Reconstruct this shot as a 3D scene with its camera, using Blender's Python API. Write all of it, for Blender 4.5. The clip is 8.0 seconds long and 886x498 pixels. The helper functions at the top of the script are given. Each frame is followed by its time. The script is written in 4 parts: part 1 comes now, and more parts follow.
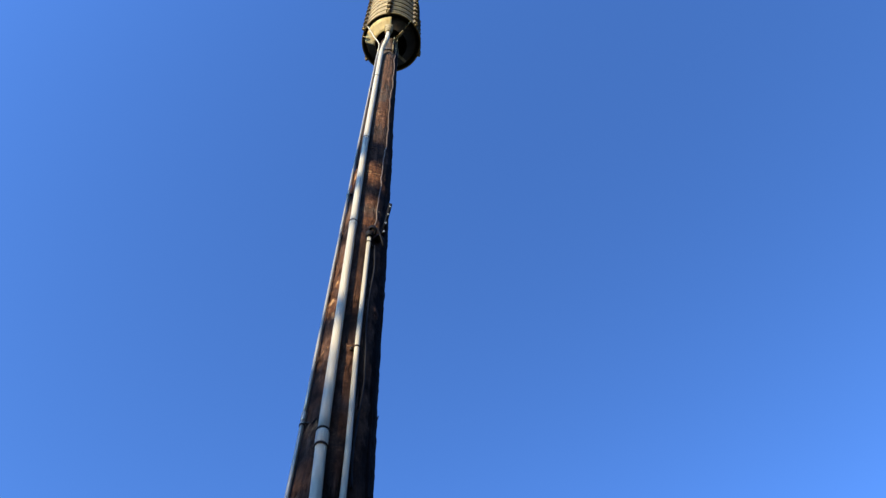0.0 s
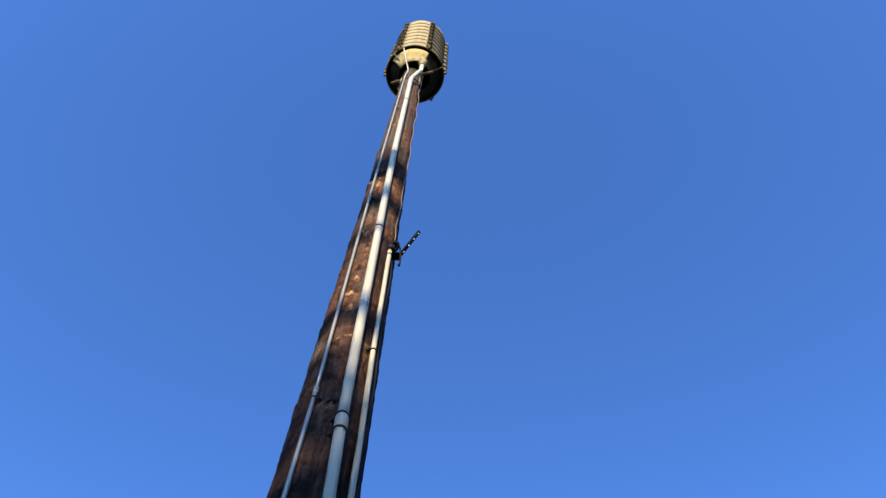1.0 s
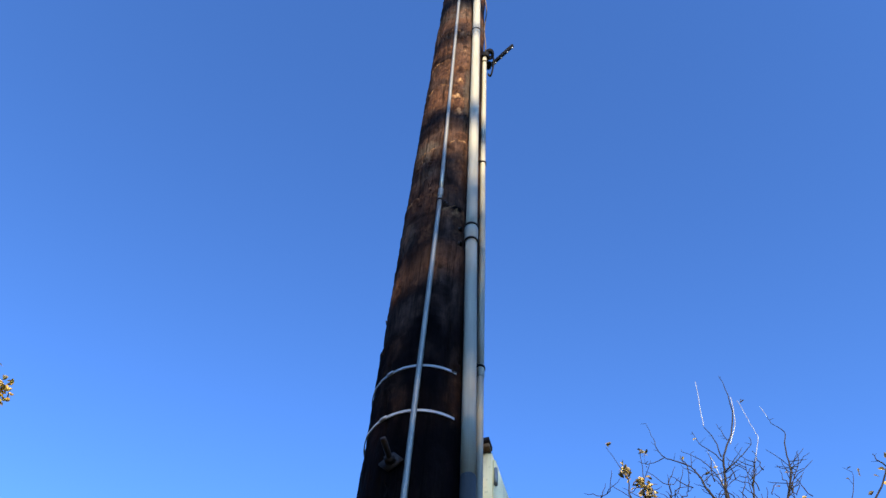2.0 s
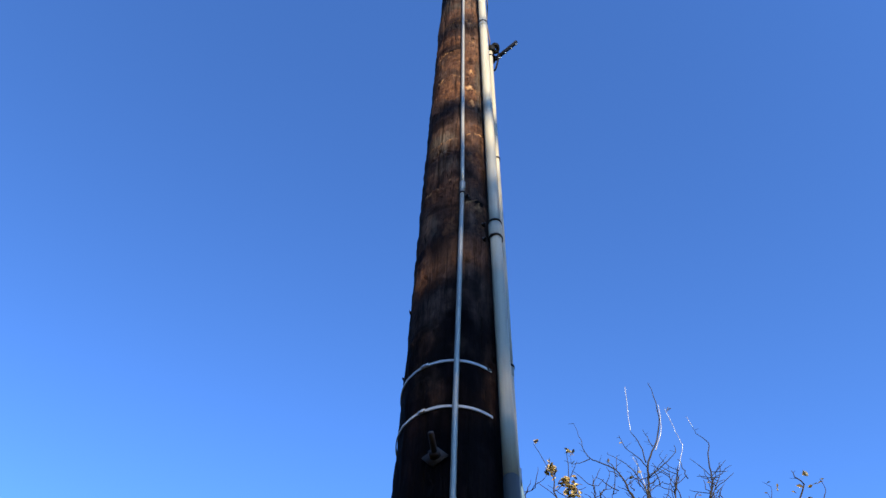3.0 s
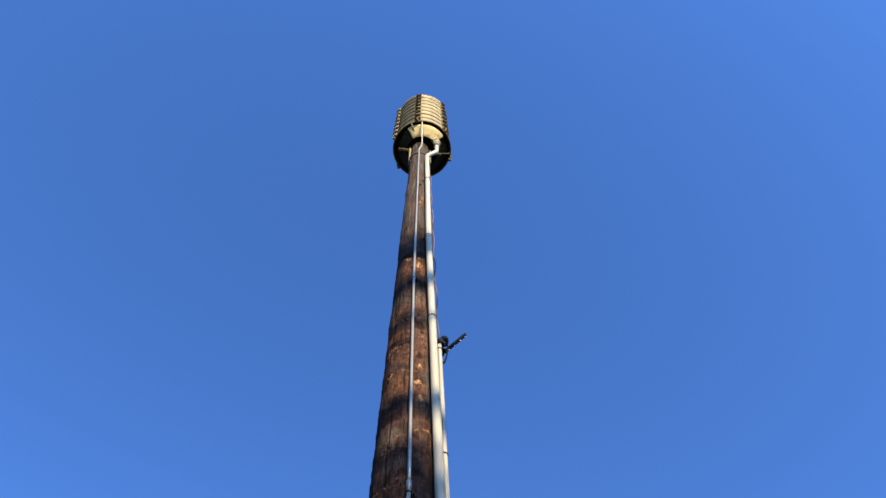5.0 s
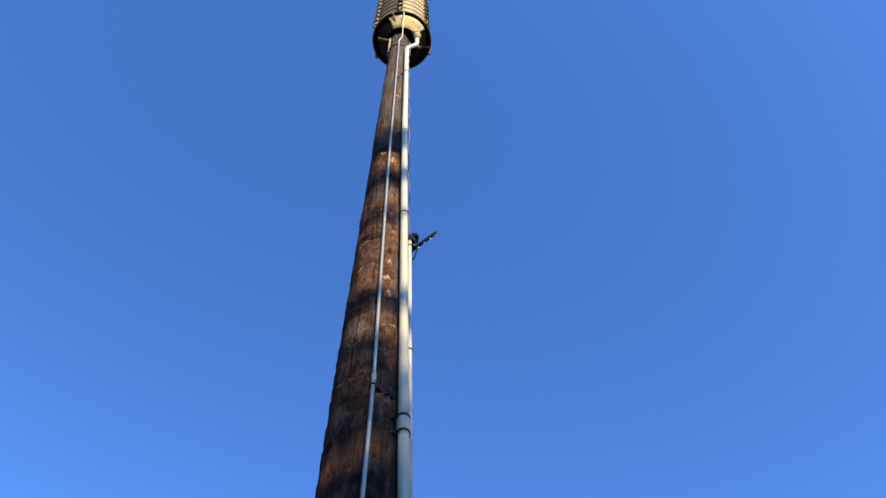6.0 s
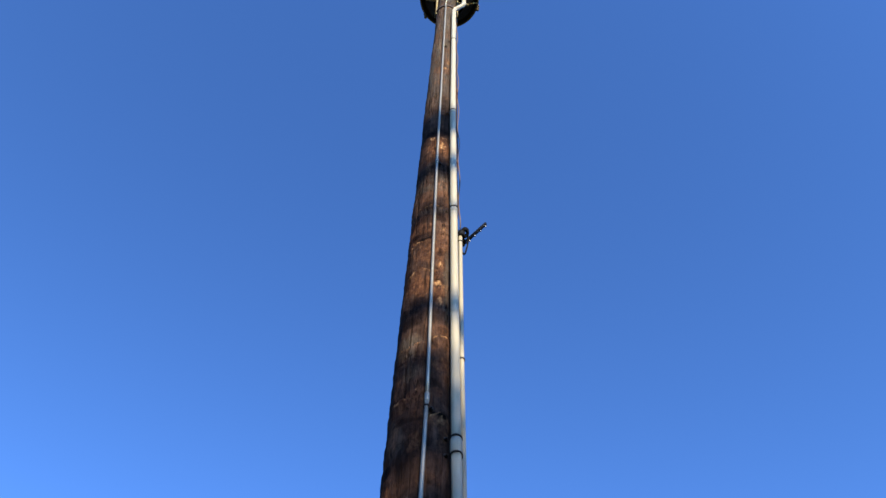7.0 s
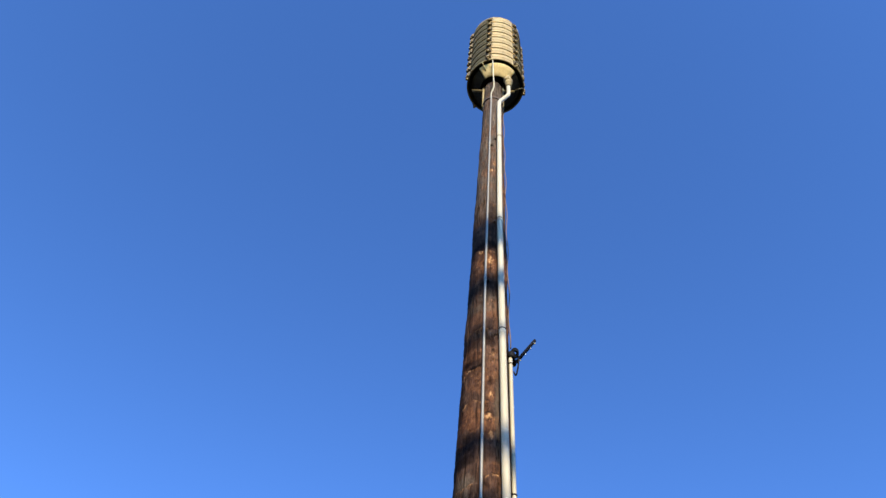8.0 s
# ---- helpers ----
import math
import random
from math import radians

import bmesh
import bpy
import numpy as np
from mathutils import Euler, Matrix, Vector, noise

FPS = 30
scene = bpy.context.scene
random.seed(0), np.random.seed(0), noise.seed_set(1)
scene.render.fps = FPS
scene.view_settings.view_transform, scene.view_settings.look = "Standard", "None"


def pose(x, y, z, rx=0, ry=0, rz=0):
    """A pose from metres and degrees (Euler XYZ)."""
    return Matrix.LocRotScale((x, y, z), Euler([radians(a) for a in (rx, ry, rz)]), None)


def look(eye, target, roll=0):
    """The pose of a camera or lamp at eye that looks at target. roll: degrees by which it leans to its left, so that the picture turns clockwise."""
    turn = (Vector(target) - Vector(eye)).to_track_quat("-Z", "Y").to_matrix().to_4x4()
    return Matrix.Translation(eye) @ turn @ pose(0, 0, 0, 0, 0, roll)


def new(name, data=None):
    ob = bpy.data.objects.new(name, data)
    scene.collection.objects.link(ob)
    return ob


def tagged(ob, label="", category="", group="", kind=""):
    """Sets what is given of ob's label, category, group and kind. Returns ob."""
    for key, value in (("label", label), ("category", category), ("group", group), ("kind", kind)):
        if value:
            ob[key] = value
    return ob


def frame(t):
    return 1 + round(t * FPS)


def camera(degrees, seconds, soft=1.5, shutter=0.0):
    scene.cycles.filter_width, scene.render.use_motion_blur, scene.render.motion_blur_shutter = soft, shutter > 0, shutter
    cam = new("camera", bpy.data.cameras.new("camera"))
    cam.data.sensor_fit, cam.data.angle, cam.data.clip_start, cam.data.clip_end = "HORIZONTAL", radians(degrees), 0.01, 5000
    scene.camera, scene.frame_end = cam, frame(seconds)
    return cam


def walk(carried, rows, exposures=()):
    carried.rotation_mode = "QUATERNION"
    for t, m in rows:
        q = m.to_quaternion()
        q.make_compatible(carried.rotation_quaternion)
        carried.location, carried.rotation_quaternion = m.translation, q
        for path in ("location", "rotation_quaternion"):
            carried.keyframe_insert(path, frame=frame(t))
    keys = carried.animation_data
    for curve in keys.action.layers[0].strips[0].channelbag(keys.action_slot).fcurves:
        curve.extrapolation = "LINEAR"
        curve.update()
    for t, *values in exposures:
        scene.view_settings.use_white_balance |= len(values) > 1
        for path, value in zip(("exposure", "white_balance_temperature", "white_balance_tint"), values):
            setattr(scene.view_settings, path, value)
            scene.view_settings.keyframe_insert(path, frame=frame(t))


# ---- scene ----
cam = camera(45.0, 8.0, soft=1.45)


def view(x, y, z, yaw, pitch, roll):
    return pose(x, y, z, 90 + pitch, 0, yaw) @ pose(0, 0, 0, 0, 0, roll)


PATH = [
    (0.0, view(2.548, -0.746, 1.645, 62.49, 67.51, -2.94)),
    (0.2, view(2.406, -0.957, 1.635, 60.35, 70.88, -0.66)),
    (0.5, view(2.174, -1.238, 1.626, 57.30, 71.57, 4.31)),
    (1.0, view(1.717, -1.645, 1.587, 35.13, 70.52, 2.55)),
    (1.2, view(1.504, -1.773, 1.597, 30.20, 69.62, 4.46)),
    (1.4, view(1.288, -1.923, 1.635, 27.16, 64.81, 6.20)),
    (1.5, view(1.207, -1.988, 1.599, 26.17, 63.06, 6.43)),
    (1.7, view(1.077, -2.091, 1.588, 24.12, 60.64, 6.31)),
    (2.8, view(0.425, -2.344, 1.590, 12.00, 59.08, 0.99)),
    (3.0, view(0.420, -2.328, 1.612, 11.76, 58.92, 2.68)),
    (3.5, view(0.438, -2.365, 1.585, 11.06, 58.64, 4.45)),
    (4.0, view(0.437, -2.369, 1.574, 13.23, 61.76, 5.73)),
    (4.2, view(0.478, -2.372, 1.588, 12.46, 64.13, 3.71)),
    (4.5, view(0.495, -2.407, 1.600, 7.44, 71.30, -1.53)),
    (4.7, view(0.514, -2.411, 1.601, 7.04, 74.25, -2.72)),
    (5.8, view(0.457, -2.434, 1.599, 3.76, 69.41, -1.99)),
    (6.0, view(0.454, -2.464, 1.578, 1.74, 67.93, -3.13)),
    (6.5, view(0.507, -2.683, 1.585, 2.49, 63.90, -2.78)),
    (7.0, view(0.654, -2.986, 1.592, 11.24, 63.42, 2.13)),
    (7.2, view(0.696, -3.137, 1.617, 6.55, 66.86, -0.55)),
    (7.5, view(0.793, -3.327, 1.597, 7.67, 69.77, 0.23)),
    (8.0, view(1.084, -3.595, 1.569, 22.62, 64.93, 6.78)),
]
walk(cam, PATH, exposures=[(0.0, 1.66), (0.5, 1.68), (1.0, 1.70), (1.5, 1.70), (3.5, 1.64), (4.5, 1.61), (6.0, 1.69), (6.5, 1.64), (7.0, 1.53), (7.5, 1.54), (8.0, 1.58)])

# ---- sky and sun ----
SUN_AZ, SUN_EL = -62.0, 22.0      # degrees, from +x towards +y; above the horizon
world = bpy.data.worlds.new("sky")
scene.world = world
world.use_nodes = True
wn = world.node_tree
sky = wn.nodes.new("ShaderNodeTexSky")
sky.sky_type = "NISHITA"
sky.sun_disc = False
sky.sun_elevation, sky.sun_rotation = radians(SUN_EL), radians(90 - SUN_AZ)
sky.air_density, sky.dust_density, sky.ozone_density = 1.0, 0.15, 2.0
deep = wn.nodes.new("ShaderNodeGamma")     # the clear, deep blue of a dry autumn sky
deep.inputs["Gamma"].default_value = 2.05
wn.links.new(sky.outputs[0], deep.inputs["Color"])
rich = wn.nodes.new("ShaderNodeHueSaturation")
rich.inputs["Saturation"].default_value = 0.974
rich.inputs["Hue"].default_value = 0.4955
wn.links.new(deep.outputs[0], rich.inputs["Color"])
wn.links.new(rich.outputs[0], wn.nodes["Background"].inputs[0])
wn.nodes["Background"].inputs[1].default_value = 0.0665

SUN_DIR = Vector((math.cos(radians(SUN_AZ)) * math.cos(radians(SUN_EL)), math.sin(radians(SUN_AZ)) * math.cos(radians(SUN_EL)), math.sin(radians(SUN_EL))))
lamp = bpy.data.lights.new("sun", "SUN")
lamp.energy, lamp.angle, lamp.color = 5.0, radians(0.53), (1.0, 0.84, 0.58)
new("sun", lamp).matrix_world = look(SUN_DIR * 60, (0, 0, 0))


# ---- materials ----
class Graph:
    """A node material in the making."""
    def __init__(self, name, rough=0.6, metal=0.0):
        self.mat = bpy.data.materials.new(name)
        self.mat.use_nodes = True
        self.t = self.mat.node_tree
        self.b = self.t.nodes["Principled BSDF"]
        self.b.inputs["Roughness"].default_value, self.b.inputs["Metallic"].default_value = rough, metal
        self.co = self.t.nodes.new("ShaderNodeTexCoord").outputs["Object"]

    def node(self, kind, **values):
        n = self.t.nodes.new(kind)
        for k, v in values.items():
            n.inputs[k.replace("_", " ")].default_value = v
        return n

    def link(self, a, b):
        self.t.links.new(a, b)

    def noise(self, stretch, scale=1.0, detail=6.0, rough=0.6, distort=0.0):
        m = self.node("ShaderNodeMapping", Scale=stretch)
        self.link(self.co, m.inputs[0])
        n = self.node("ShaderNodeTexNoise", Scale=scale, Detail=detail, Roughness=rough, Distortion=distort)
        self.link(m.outputs[0], n.inputs["Vector"])
        return n.outputs["Fac"]

    def ramp(self, fac, stops):
        r = self.t.nodes.new("ShaderNodeValToRGB")
        e = r.color_ramp.elements
        while len(e) < len(stops):
            e.new(0.5)
        for el, (p, c) in zip(e, stops):
            el.position = p
            el.color = (*c, 1) if isinstance(c, tuple) else (c, c, c, 1)
        self.link(fac, r.inputs[0])
        return r.outputs[0]

    def mix(self, fac, a, b, blend="MIX"):
        m = self.t.nodes.new("ShaderNodeMix")
        m.data_type, m.blend_type = "RGBA", blend
        for sock, v in ((m.inputs[0], fac), (m.inputs[6], a), (m.inputs[7], b)):
            if isinstance(v, (int, float)):
                sock.default_value = v
            elif isinstance(v, tuple):
                sock.default_value = (*v, 1)
            else:
                self.link(v, sock)
        return m.outputs[2]

    def attr(self, name):
        a = self.t.nodes.new("ShaderNodeAttribute")
        a.attribute_name = name
        return a.outputs["Fac"]

    def done(self, colour, height=None, strength=0.4, distance=0.01, rough=None):
        if isinstance(colour, tuple):
            self.b.inputs["Base Color"].default_value = (*colour, 1)
        else:
            self.link(colour, self.b.inputs["Base Color"])
        if height is not None:
            n = self.node("ShaderNodeBump", Strength=strength, Distance=distance)
            self.link(height, n.inputs["Height"])
            self.link(n.outputs[0], self.b.inputs["Normal"])
        if rough is not None:
            self.link(rough, self.b.inputs["Roughness"])
        return self.mat


def wood_material():
    g = Graph("creosoted_wood", 0.78)
    g.b.inputs["Specular IOR Level"].default_value = 0.012
    grain = g.noise((52, 52, 1.4), 1.0, 8, 0.65)
    fine = g.noise((170, 170, 9), 1.0, 4, 0.6)
    patch = g.noise((6, 6, 2.2), 1.0, 7, 0.66, 0.6)
    c = g.ramp(patch, [(0.32, (0.007857, 0.005053, 0.004509)), (0.46, (0.02357, 0.01416, 0.01087)), (0.58, (0.04714, 0.02756, 0.02013)), (0.74, (0.0943, 0.05589, 0.03704))])
    grey = g.ramp(g.noise((30, 30, 3), 1.0, 7, 0.7), [(0.3, (0.02376, 0.01914, 0.01584)), (0.55, (0.05808, 0.0462, 0.0363)), (0.75, (0.1254, 0.099, 0.07392))])
    c = g.mix(g.attr("weather"), c, grey)
    rust = g.ramp(g.noise((20, 20, 12), 1.0, 7, 0.72, 0.9), [(0.36, (0.02063, 0.008408, 0.00528)), (0.50, (0.07412, 0.03105, 0.01452)), (0.63, (0.1418, 0.06468, 0.0297)), (0.76, (0.2707, 0.1423, 0.0693))])
    c = g.mix(g.attr("rust"), c, rust)
    # near black, for creosote and for shade painted on the wood
    tar_shade = g.ramp(g.noise((12, 12, 2.5), 1.0, 6), [(0.38, (0.000792, 0.000594, 0.000792)), (0.56, (0.002376, 0.001452, 0.001584)), (0.70, (0.00924, 0.00462, 0.00396))])
    c = g.mix(g.attr("tar_shade"), c, tar_shade)
    c = g.mix(0.8, c, g.ramp(grain, [(0.30, 0.38), (0.50, 1.0), (0.72, 1.35)]), "MULTIPLY")
    c = g.mix(0.5, c, g.ramp(fine, [(0.35, 0.55), (0.6, 1.15)]), "MULTIPLY")
    blotch = g.noise((34, 34, 16), 1.0, 7, 0.75, 0.9)
    c = g.mix(0.6, c, g.ramp(blotch, [(0.38, 0.35), (0.50, 0.95), (0.66, 1.35)]), "MULTIPLY")
    chip = g.attr("chip")
    c = g.mix(chip, c, g.ramp(fine, [(0.35, (0.15, 0.0675, 0.0285)), (0.65, (0.39, 0.2325, 0.1125))]))
    split = g.noise((17, 17, 0.6), 1.0, 3, 0.55, 0.5)
    lines = g.ramp(split, [(0.470, 0.0), (0.482, 1.0), (0.489, 1.0), (0.500, 0.0)])
    lines = g.mix(1.0, lines, g.ramp(g.noise((4, 4, 1.8), 1.0, 3), [(0.42, 0.0), (0.52, 1.0)]), "MULTIPLY")
    pits = g.ramp(g.noise((46, 46, 26), 1.0, 5, 0.7), [(0.62, 0.0), (0.69, 0.9)])
    dark = g.mix(1.0, lines, pits, "LIGHTEN")
    c = g.mix(dark, c, (0.006, 0.004, 0.003))
    c = g.mix(g.attr("crack"), c, (0.005, 0.003, 0.002))
    h = g.mix(0.4, grain, fine)
    h = g.mix(0.5, h, dark, "SUBTRACT")
    h = g.mix(0.35, h, chip, "ADD")
    h = g.mix(0.3, h, blotch)
    return g.done(c, h, 0.8, 0.012)


def plastic_material(name, a, b, rough=0.45, dirt=0.35):
    g = Graph(name, rough)
    c = g.mix(g.noise((3, 3, 0.8), 1.0, 5), a, b)
    streak = g.ramp(g.noise((60, 60, 1.2), 1.0, 6, 0.6), [(0.42, 1.0), (0.75, 1 - dirt)])
    c = g.mix(0.7, c, streak, "MULTIPLY")
    g.b.inputs["Specular IOR Level"].default_value = 0.12     # chalky, sun-bleached
    return g.done(c, g.noise((90, 90, 20), 1.0, 3), 0.08, 0.003)


def paint_material(name, a, b, stain, rough=0.55):
    g = Graph(name, rough)
    c = g.mix(g.ramp(g.noise((4, 4, 2), 1.0, 6, 0.65), [(0.35, 0.0), (0.68, 1.0)]), a, b)
    dirt = g.ramp(g.noise((14, 14, 2.4), 1.0, 7, 0.7, 0.5), [(0.50, 0.0), (0.72, 0.75)])
    c = g.mix(dirt, c, stain)
    speck = g.ramp(g.noise((70, 70, 50), 1.0, 4), [(0.60, 0.0), (0.72, 0.6)])
    c = g.mix(speck, c, stain)
    g.b.inputs["Specular IOR Level"].default_value = 0.02
    return g.done(c, g.noise((60, 60, 60), 1.0, 4), 0.12, 0.003)


def metal_material(name, colour, rough=0.4, metal=0.85):
    g = Graph(name, rough, metal)
    c = g.mix(g.noise((40, 40, 40), 1.0, 5), colour, tuple(v * 0.6 for v in colour))
    return g.done(c, g.noise((120, 120, 120), 1.0, 3), 0.1, 0.002)


def bark_material(name, a, b):
    g = Graph(name, 0.9)
    g.b.inputs["Specular IOR Level"].default_value = 0.05
    return g.done(g.ramp(g.noise((18, 18, 5), 1.0, 6), [(0.3, a), (0.7, b)]), g.noise((40, 40, 9), 1.0, 5), 0.6, 0.01)


def leaf_material(name, stops):
    g = Graph(name, 0.6)
    island = g.t.nodes.new("ShaderNodeNewGeometry").outputs["Random Per Island"]
    c = g.ramp(island, stops)
    c = g.mix(0.5, c, g.ramp(g.noise((30, 30, 30), 1.0, 3), [(0.3, 0.6), (0.7, 1.2)]), "MULTIPLY")
    g.b.inputs["Subsurface Weight"].default_value = 0.0
    tr = g.node("ShaderNodeBsdfTranslucent")
    g.link(c, tr.inputs[0])
    add = g.node("ShaderNodeMixShader", Fac=0.35)
    g.done(c)
    g.link(g.b.outputs[0], add.inputs[1])
    g.link(tr.outputs[0], add.inputs[2])
    g.link(add.outputs[0], g.t.nodes["Material Output"].inputs[0])
    return g.mat


WOOD = wood_material()
PVC = plastic_material("grey_pvc", (0.2268, 0.2066, 0.1529), (0.2814, 0.2562, 0.189), 0.42)
PVC_DARK = plastic_material("dark_grey_pvc", (0.0336, 0.03108, 0.02688), (0.04872, 0.04452, 0.0378), 0.6)
STEEL = metal_material("galvanised_steel", (0.28, 0.285, 0.28), 0.5)
TIN = metal_material("zinc_coated_tube", (0.2436, 0.2226, 0.1638), 0.42, 0.55)
STRAP = plastic_material("pale_strap", (0.252, 0.2436, 0.2352), (0.3192, 0.3108, 0.294), 0.45, 0.2)
RUSTY = metal_material("rusty_steel", (0.042, 0.03024, 0.02352), 0.75)
BLACK = plastic_material("black_rubber", (0.006, 0.006, 0.007), (0.011, 0.011, 0.012), 0.65, 0.1)
BLACK.node_tree.nodes["Principled BSDF"].inputs["Specular IOR Level"].default_value = 0.03
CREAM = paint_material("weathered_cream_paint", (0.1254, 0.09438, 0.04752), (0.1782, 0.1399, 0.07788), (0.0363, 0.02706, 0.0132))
# brighter copy of the cream for the hub's sunlit part
SUNLIT_CREAM = paint_material("sunlit_cream_paint", (0.235, 0.174, 0.080), (0.295, 0.228, 0.114), (0.080, 0.059, 0.028))
# darker copy of the cream, for siren surfaces in shade
OLIVE_SHADE = paint_material("shaded_olive_paint", (0.02138, 0.01881, 0.01045), (0.04514, 0.03911, 0.02186), (0.007603, 0.00693, 0.003802), 0.7)
# near-black paint for the hub, lining and drum, shade put into the colour
THROAT_SHADE = paint_material("shaded_inner_paint", (0.01188, 0.00924, 0.0066), (0.02376, 0.01848, 0.0132), (0.00462, 0.00396, 0.0033), 0.9)
THROAT_SHADE.node_tree.nodes["Principled BSDF"].inputs["Specular IOR Level"].default_value = 0.0
CABINET = paint_material("cream_cabinet_paint", (0.78, 0.66, 0.33), (0.82, 0.71, 0.40), (0.45, 0.36, 0.2))
WHITE = plastic_material("white_plastic", (0.49, 0.497, 0.504), (0.546, 0.546, 0.546), 0.4, 0.1)
COPPER = plastic_material("tarnished_wire", (0.0714, 0.04872, 0.03192), (0.1092, 0.0756, 0.0504), 0.6)
BARK = bark_material("twig_bark", (0.0084, 0.00672, 0.00588), (0.0252, 0.021, 0.0168))
# paler copy of BARK, painting the twigs that stand in sun
BARK_SUNLIT = bark_material("sunlit_twig_bark", (0.168, 0.1596, 0.1428), (0.2436, 0.231, 0.21))
BARK_DARK = bark_material("dark_bark", (0.05, 0.04, 0.032), (0.13, 0.105, 0.085))
LEAF_YELLOW = leaf_material("autumn_leaf", [(0.0, (0.021, 0.0245, 0.0084)), (0.30, (0.084, 0.056, 0.014)), (0.6, (0.238, 0.147, 0.028)), (1.0, (0.385, 0.252, 0.056))])
LEAF_GOLD = leaf_material("golden_leaf", [(0.0, (0.07, 0.063, 0.0105)), (0.3, (0.252, 0.147, 0.0154)), (0.7, (0.434, 0.252, 0.028)), (1.0, (0.518, 0.322, 0.056))])
LEAF_GREEN = leaf_material("green_leaf", [(0.0, (0.035, 0.05, 0.012)), (0.6, (0.07, 0.085, 0.02)), (1.0, (0.13, 0.11, 0.025))])


# ---- building helpers ----
def part(name, bm, material, parent=None, label="", smooth=True):
    me = bpy.data.meshes.new(name)
    bm.to_mesh(me)
    bm.free()
    return mesh_part(name, me, material, parent, label, smooth)


def mesh_part(name, me, material, parent=None, label="", smooth=True):
    if material and not me.materials:
        me.materials.append(material)
    if smooth:
        me.shade_smooth()
    ob = new(name, me)
    ob.parent = parent
    if label:
        ob["label"] = label
    return ob


def thing(name, place, label, category, group=""):
    ob = new(name)
    ob.empty_display_size = 0.1
    ob.location = place
    bpy.context.view_layer.update()
    return tagged(ob, label, category, group)


def at(parent, ob):
    """Keep a part where its mesh says, under a parent that stands elsewhere."""
    ob.matrix_parent_inverse = Matrix.Translation(parent.location).inverted()
    return ob


def polar(az, r, z=0.0):
    return Vector((r * math.cos(radians(az)), r * math.sin(radians(az)), z))


def sweep(bm, pts, radii, sides=14, caps=True):
    """A tube along points, with a radius for each."""
    pts = [Vector(p) for p in pts]
    side = None
    rings = []
    for i, p in enumerate(pts):
        d = (pts[min(i + 1, len(pts) - 1)] - pts[max(i - 1, 0)]).normalized()
        if side is None:
            side = d.orthogonal().normalized()
        side = (side - d * side.dot(d)).normalized()
        up = d.cross(side)
        r = radii[i] if hasattr(radii, "__len__") else radii
        rings.append([bm.verts.new(p + (side * math.cos(a) + up * math.sin(a)) * r) for a in (math.tau * k / sides for k in range(sides))])
    for a, b in zip(rings, rings[1:]):
        for k in range(sides):
            bm.faces.new((a[k], a[(k + 1) % sides], b[(k + 1) % sides], b[k]))
    if caps:
        bm.faces.new(rings[0][::-1])
        bm.faces.new(rings[-1])
    return bm


def lathe(bm, profile, sides=64, centre=(0, 0), closed=False):
    """Turn a profile of (radius, height) about an upright axis."""
    rings = [[bm.verts.new((centre[0] + r * math.cos(math.tau * k / sides), centre[1] + r * math.sin(math.tau * k / sides), z)) for k in range(sides)] for r, z in profile]
    pairs = list(zip(rings, rings[1:])) + ([(rings[-1], rings[0])] if closed else [])
    for a, b in pairs:
        for k in range(sides):
            bm.faces.new((a[k], a[(k + 1) % sides], b[(k + 1) % sides], b[k]))
    return bm


def block(bm, size, m, bevel=0.0):
    made = bmesh.ops.create_cube(bm, size=1.0, matrix=m @ Matrix.Diagonal((*size, 1)))
    if bevel:
        edges = list({e for v in made["verts"] for e in v.link_edges})
        bmesh.ops.bevel(bm, geom=edges, offset=bevel, segments=2, affect="EDGES")
    return bm


def smooth_path(pts, n=6):
    """Points eased between the given ones."""
    pts = [Vector(p) for p in pts]
    out = []
    for i in range(len(pts) - 1):
        a, b, c, d = pts[max(i - 1, 0)], pts[i], pts[i + 1], pts[min(i + 2, len(pts) - 1)]
        for k in range(n):
            t = k / n
            out.append(0.5 * ((2 * b) + (c - a) * t + (2 * a - 5 * b + 4 * c - d) * t * t + (3 * b - 3 * c + d - a) * t ** 3))
    return out + [pts[-1]]


def lattice(u, v, nu, seed):
    """Smooth value noise that closes round the pole: u in turns, v in cells."""
    rng = np.random.default_rng(seed)
    g = rng.random((nu, 4096))
    x, y = u * nu, v % 4000
    i, j = np.floor(x).astype(int), np.floor(y).astype(int)
    fx, fy = x - i, y - j
    fx, fy = fx * fx * (3 - 2 * fx), fy * fy * (3 - 2 * fy)
    i0, i1 = i % nu, (i + 1) % nu
    return (g[i0, j] * (1 - fx) + g[i1, j] * fx) * (1 - fy) + (g[i0, j + 1] * (1 - fx) + g[i1, j + 1] * fx) * fy


# ---- ground ----
def ground():
    bm = bmesh.new()
    n = 48
    centre = bm.verts.new((0, 0, 0))
    last = None
    for r in (1.5, 4, 9, 20, 45, 110, 300, 900, 2500):
        ring = [bm.verts.new((r * math.cos(math.tau * k / n), r * math.sin(math.tau * k / n), 0 if r < 5 else 0.12 * noise.noise((r * math.cos(k), r * math.sin(k), 1)) )) for k in range(n)]
        for k in range(n):
            if last is None:
                bm.faces.new((centre, ring[k], ring[(k + 1) % n]))
            else:
                bm.faces.new((last[k], ring[k], ring[(k + 1) % n], last[(k + 1) % n]))
        last = ring
    g = Graph("grassy_ground", 0.9)
    c = g.ramp(g.noise((0.6, 0.6, 0.6), 1.0, 8, 0.7), [(0.3, (0.030, 0.032, 0.012)), (0.7, (0.080, 0.066, 0.032))])
    ob = part("ground", bm, g.done(c, g.noise((20, 20, 20), 1.0, 5), 0.5, 0.03))
    tagged(ob, "dry autumn grass ground round the pole", "ground", kind="structure")


ground()

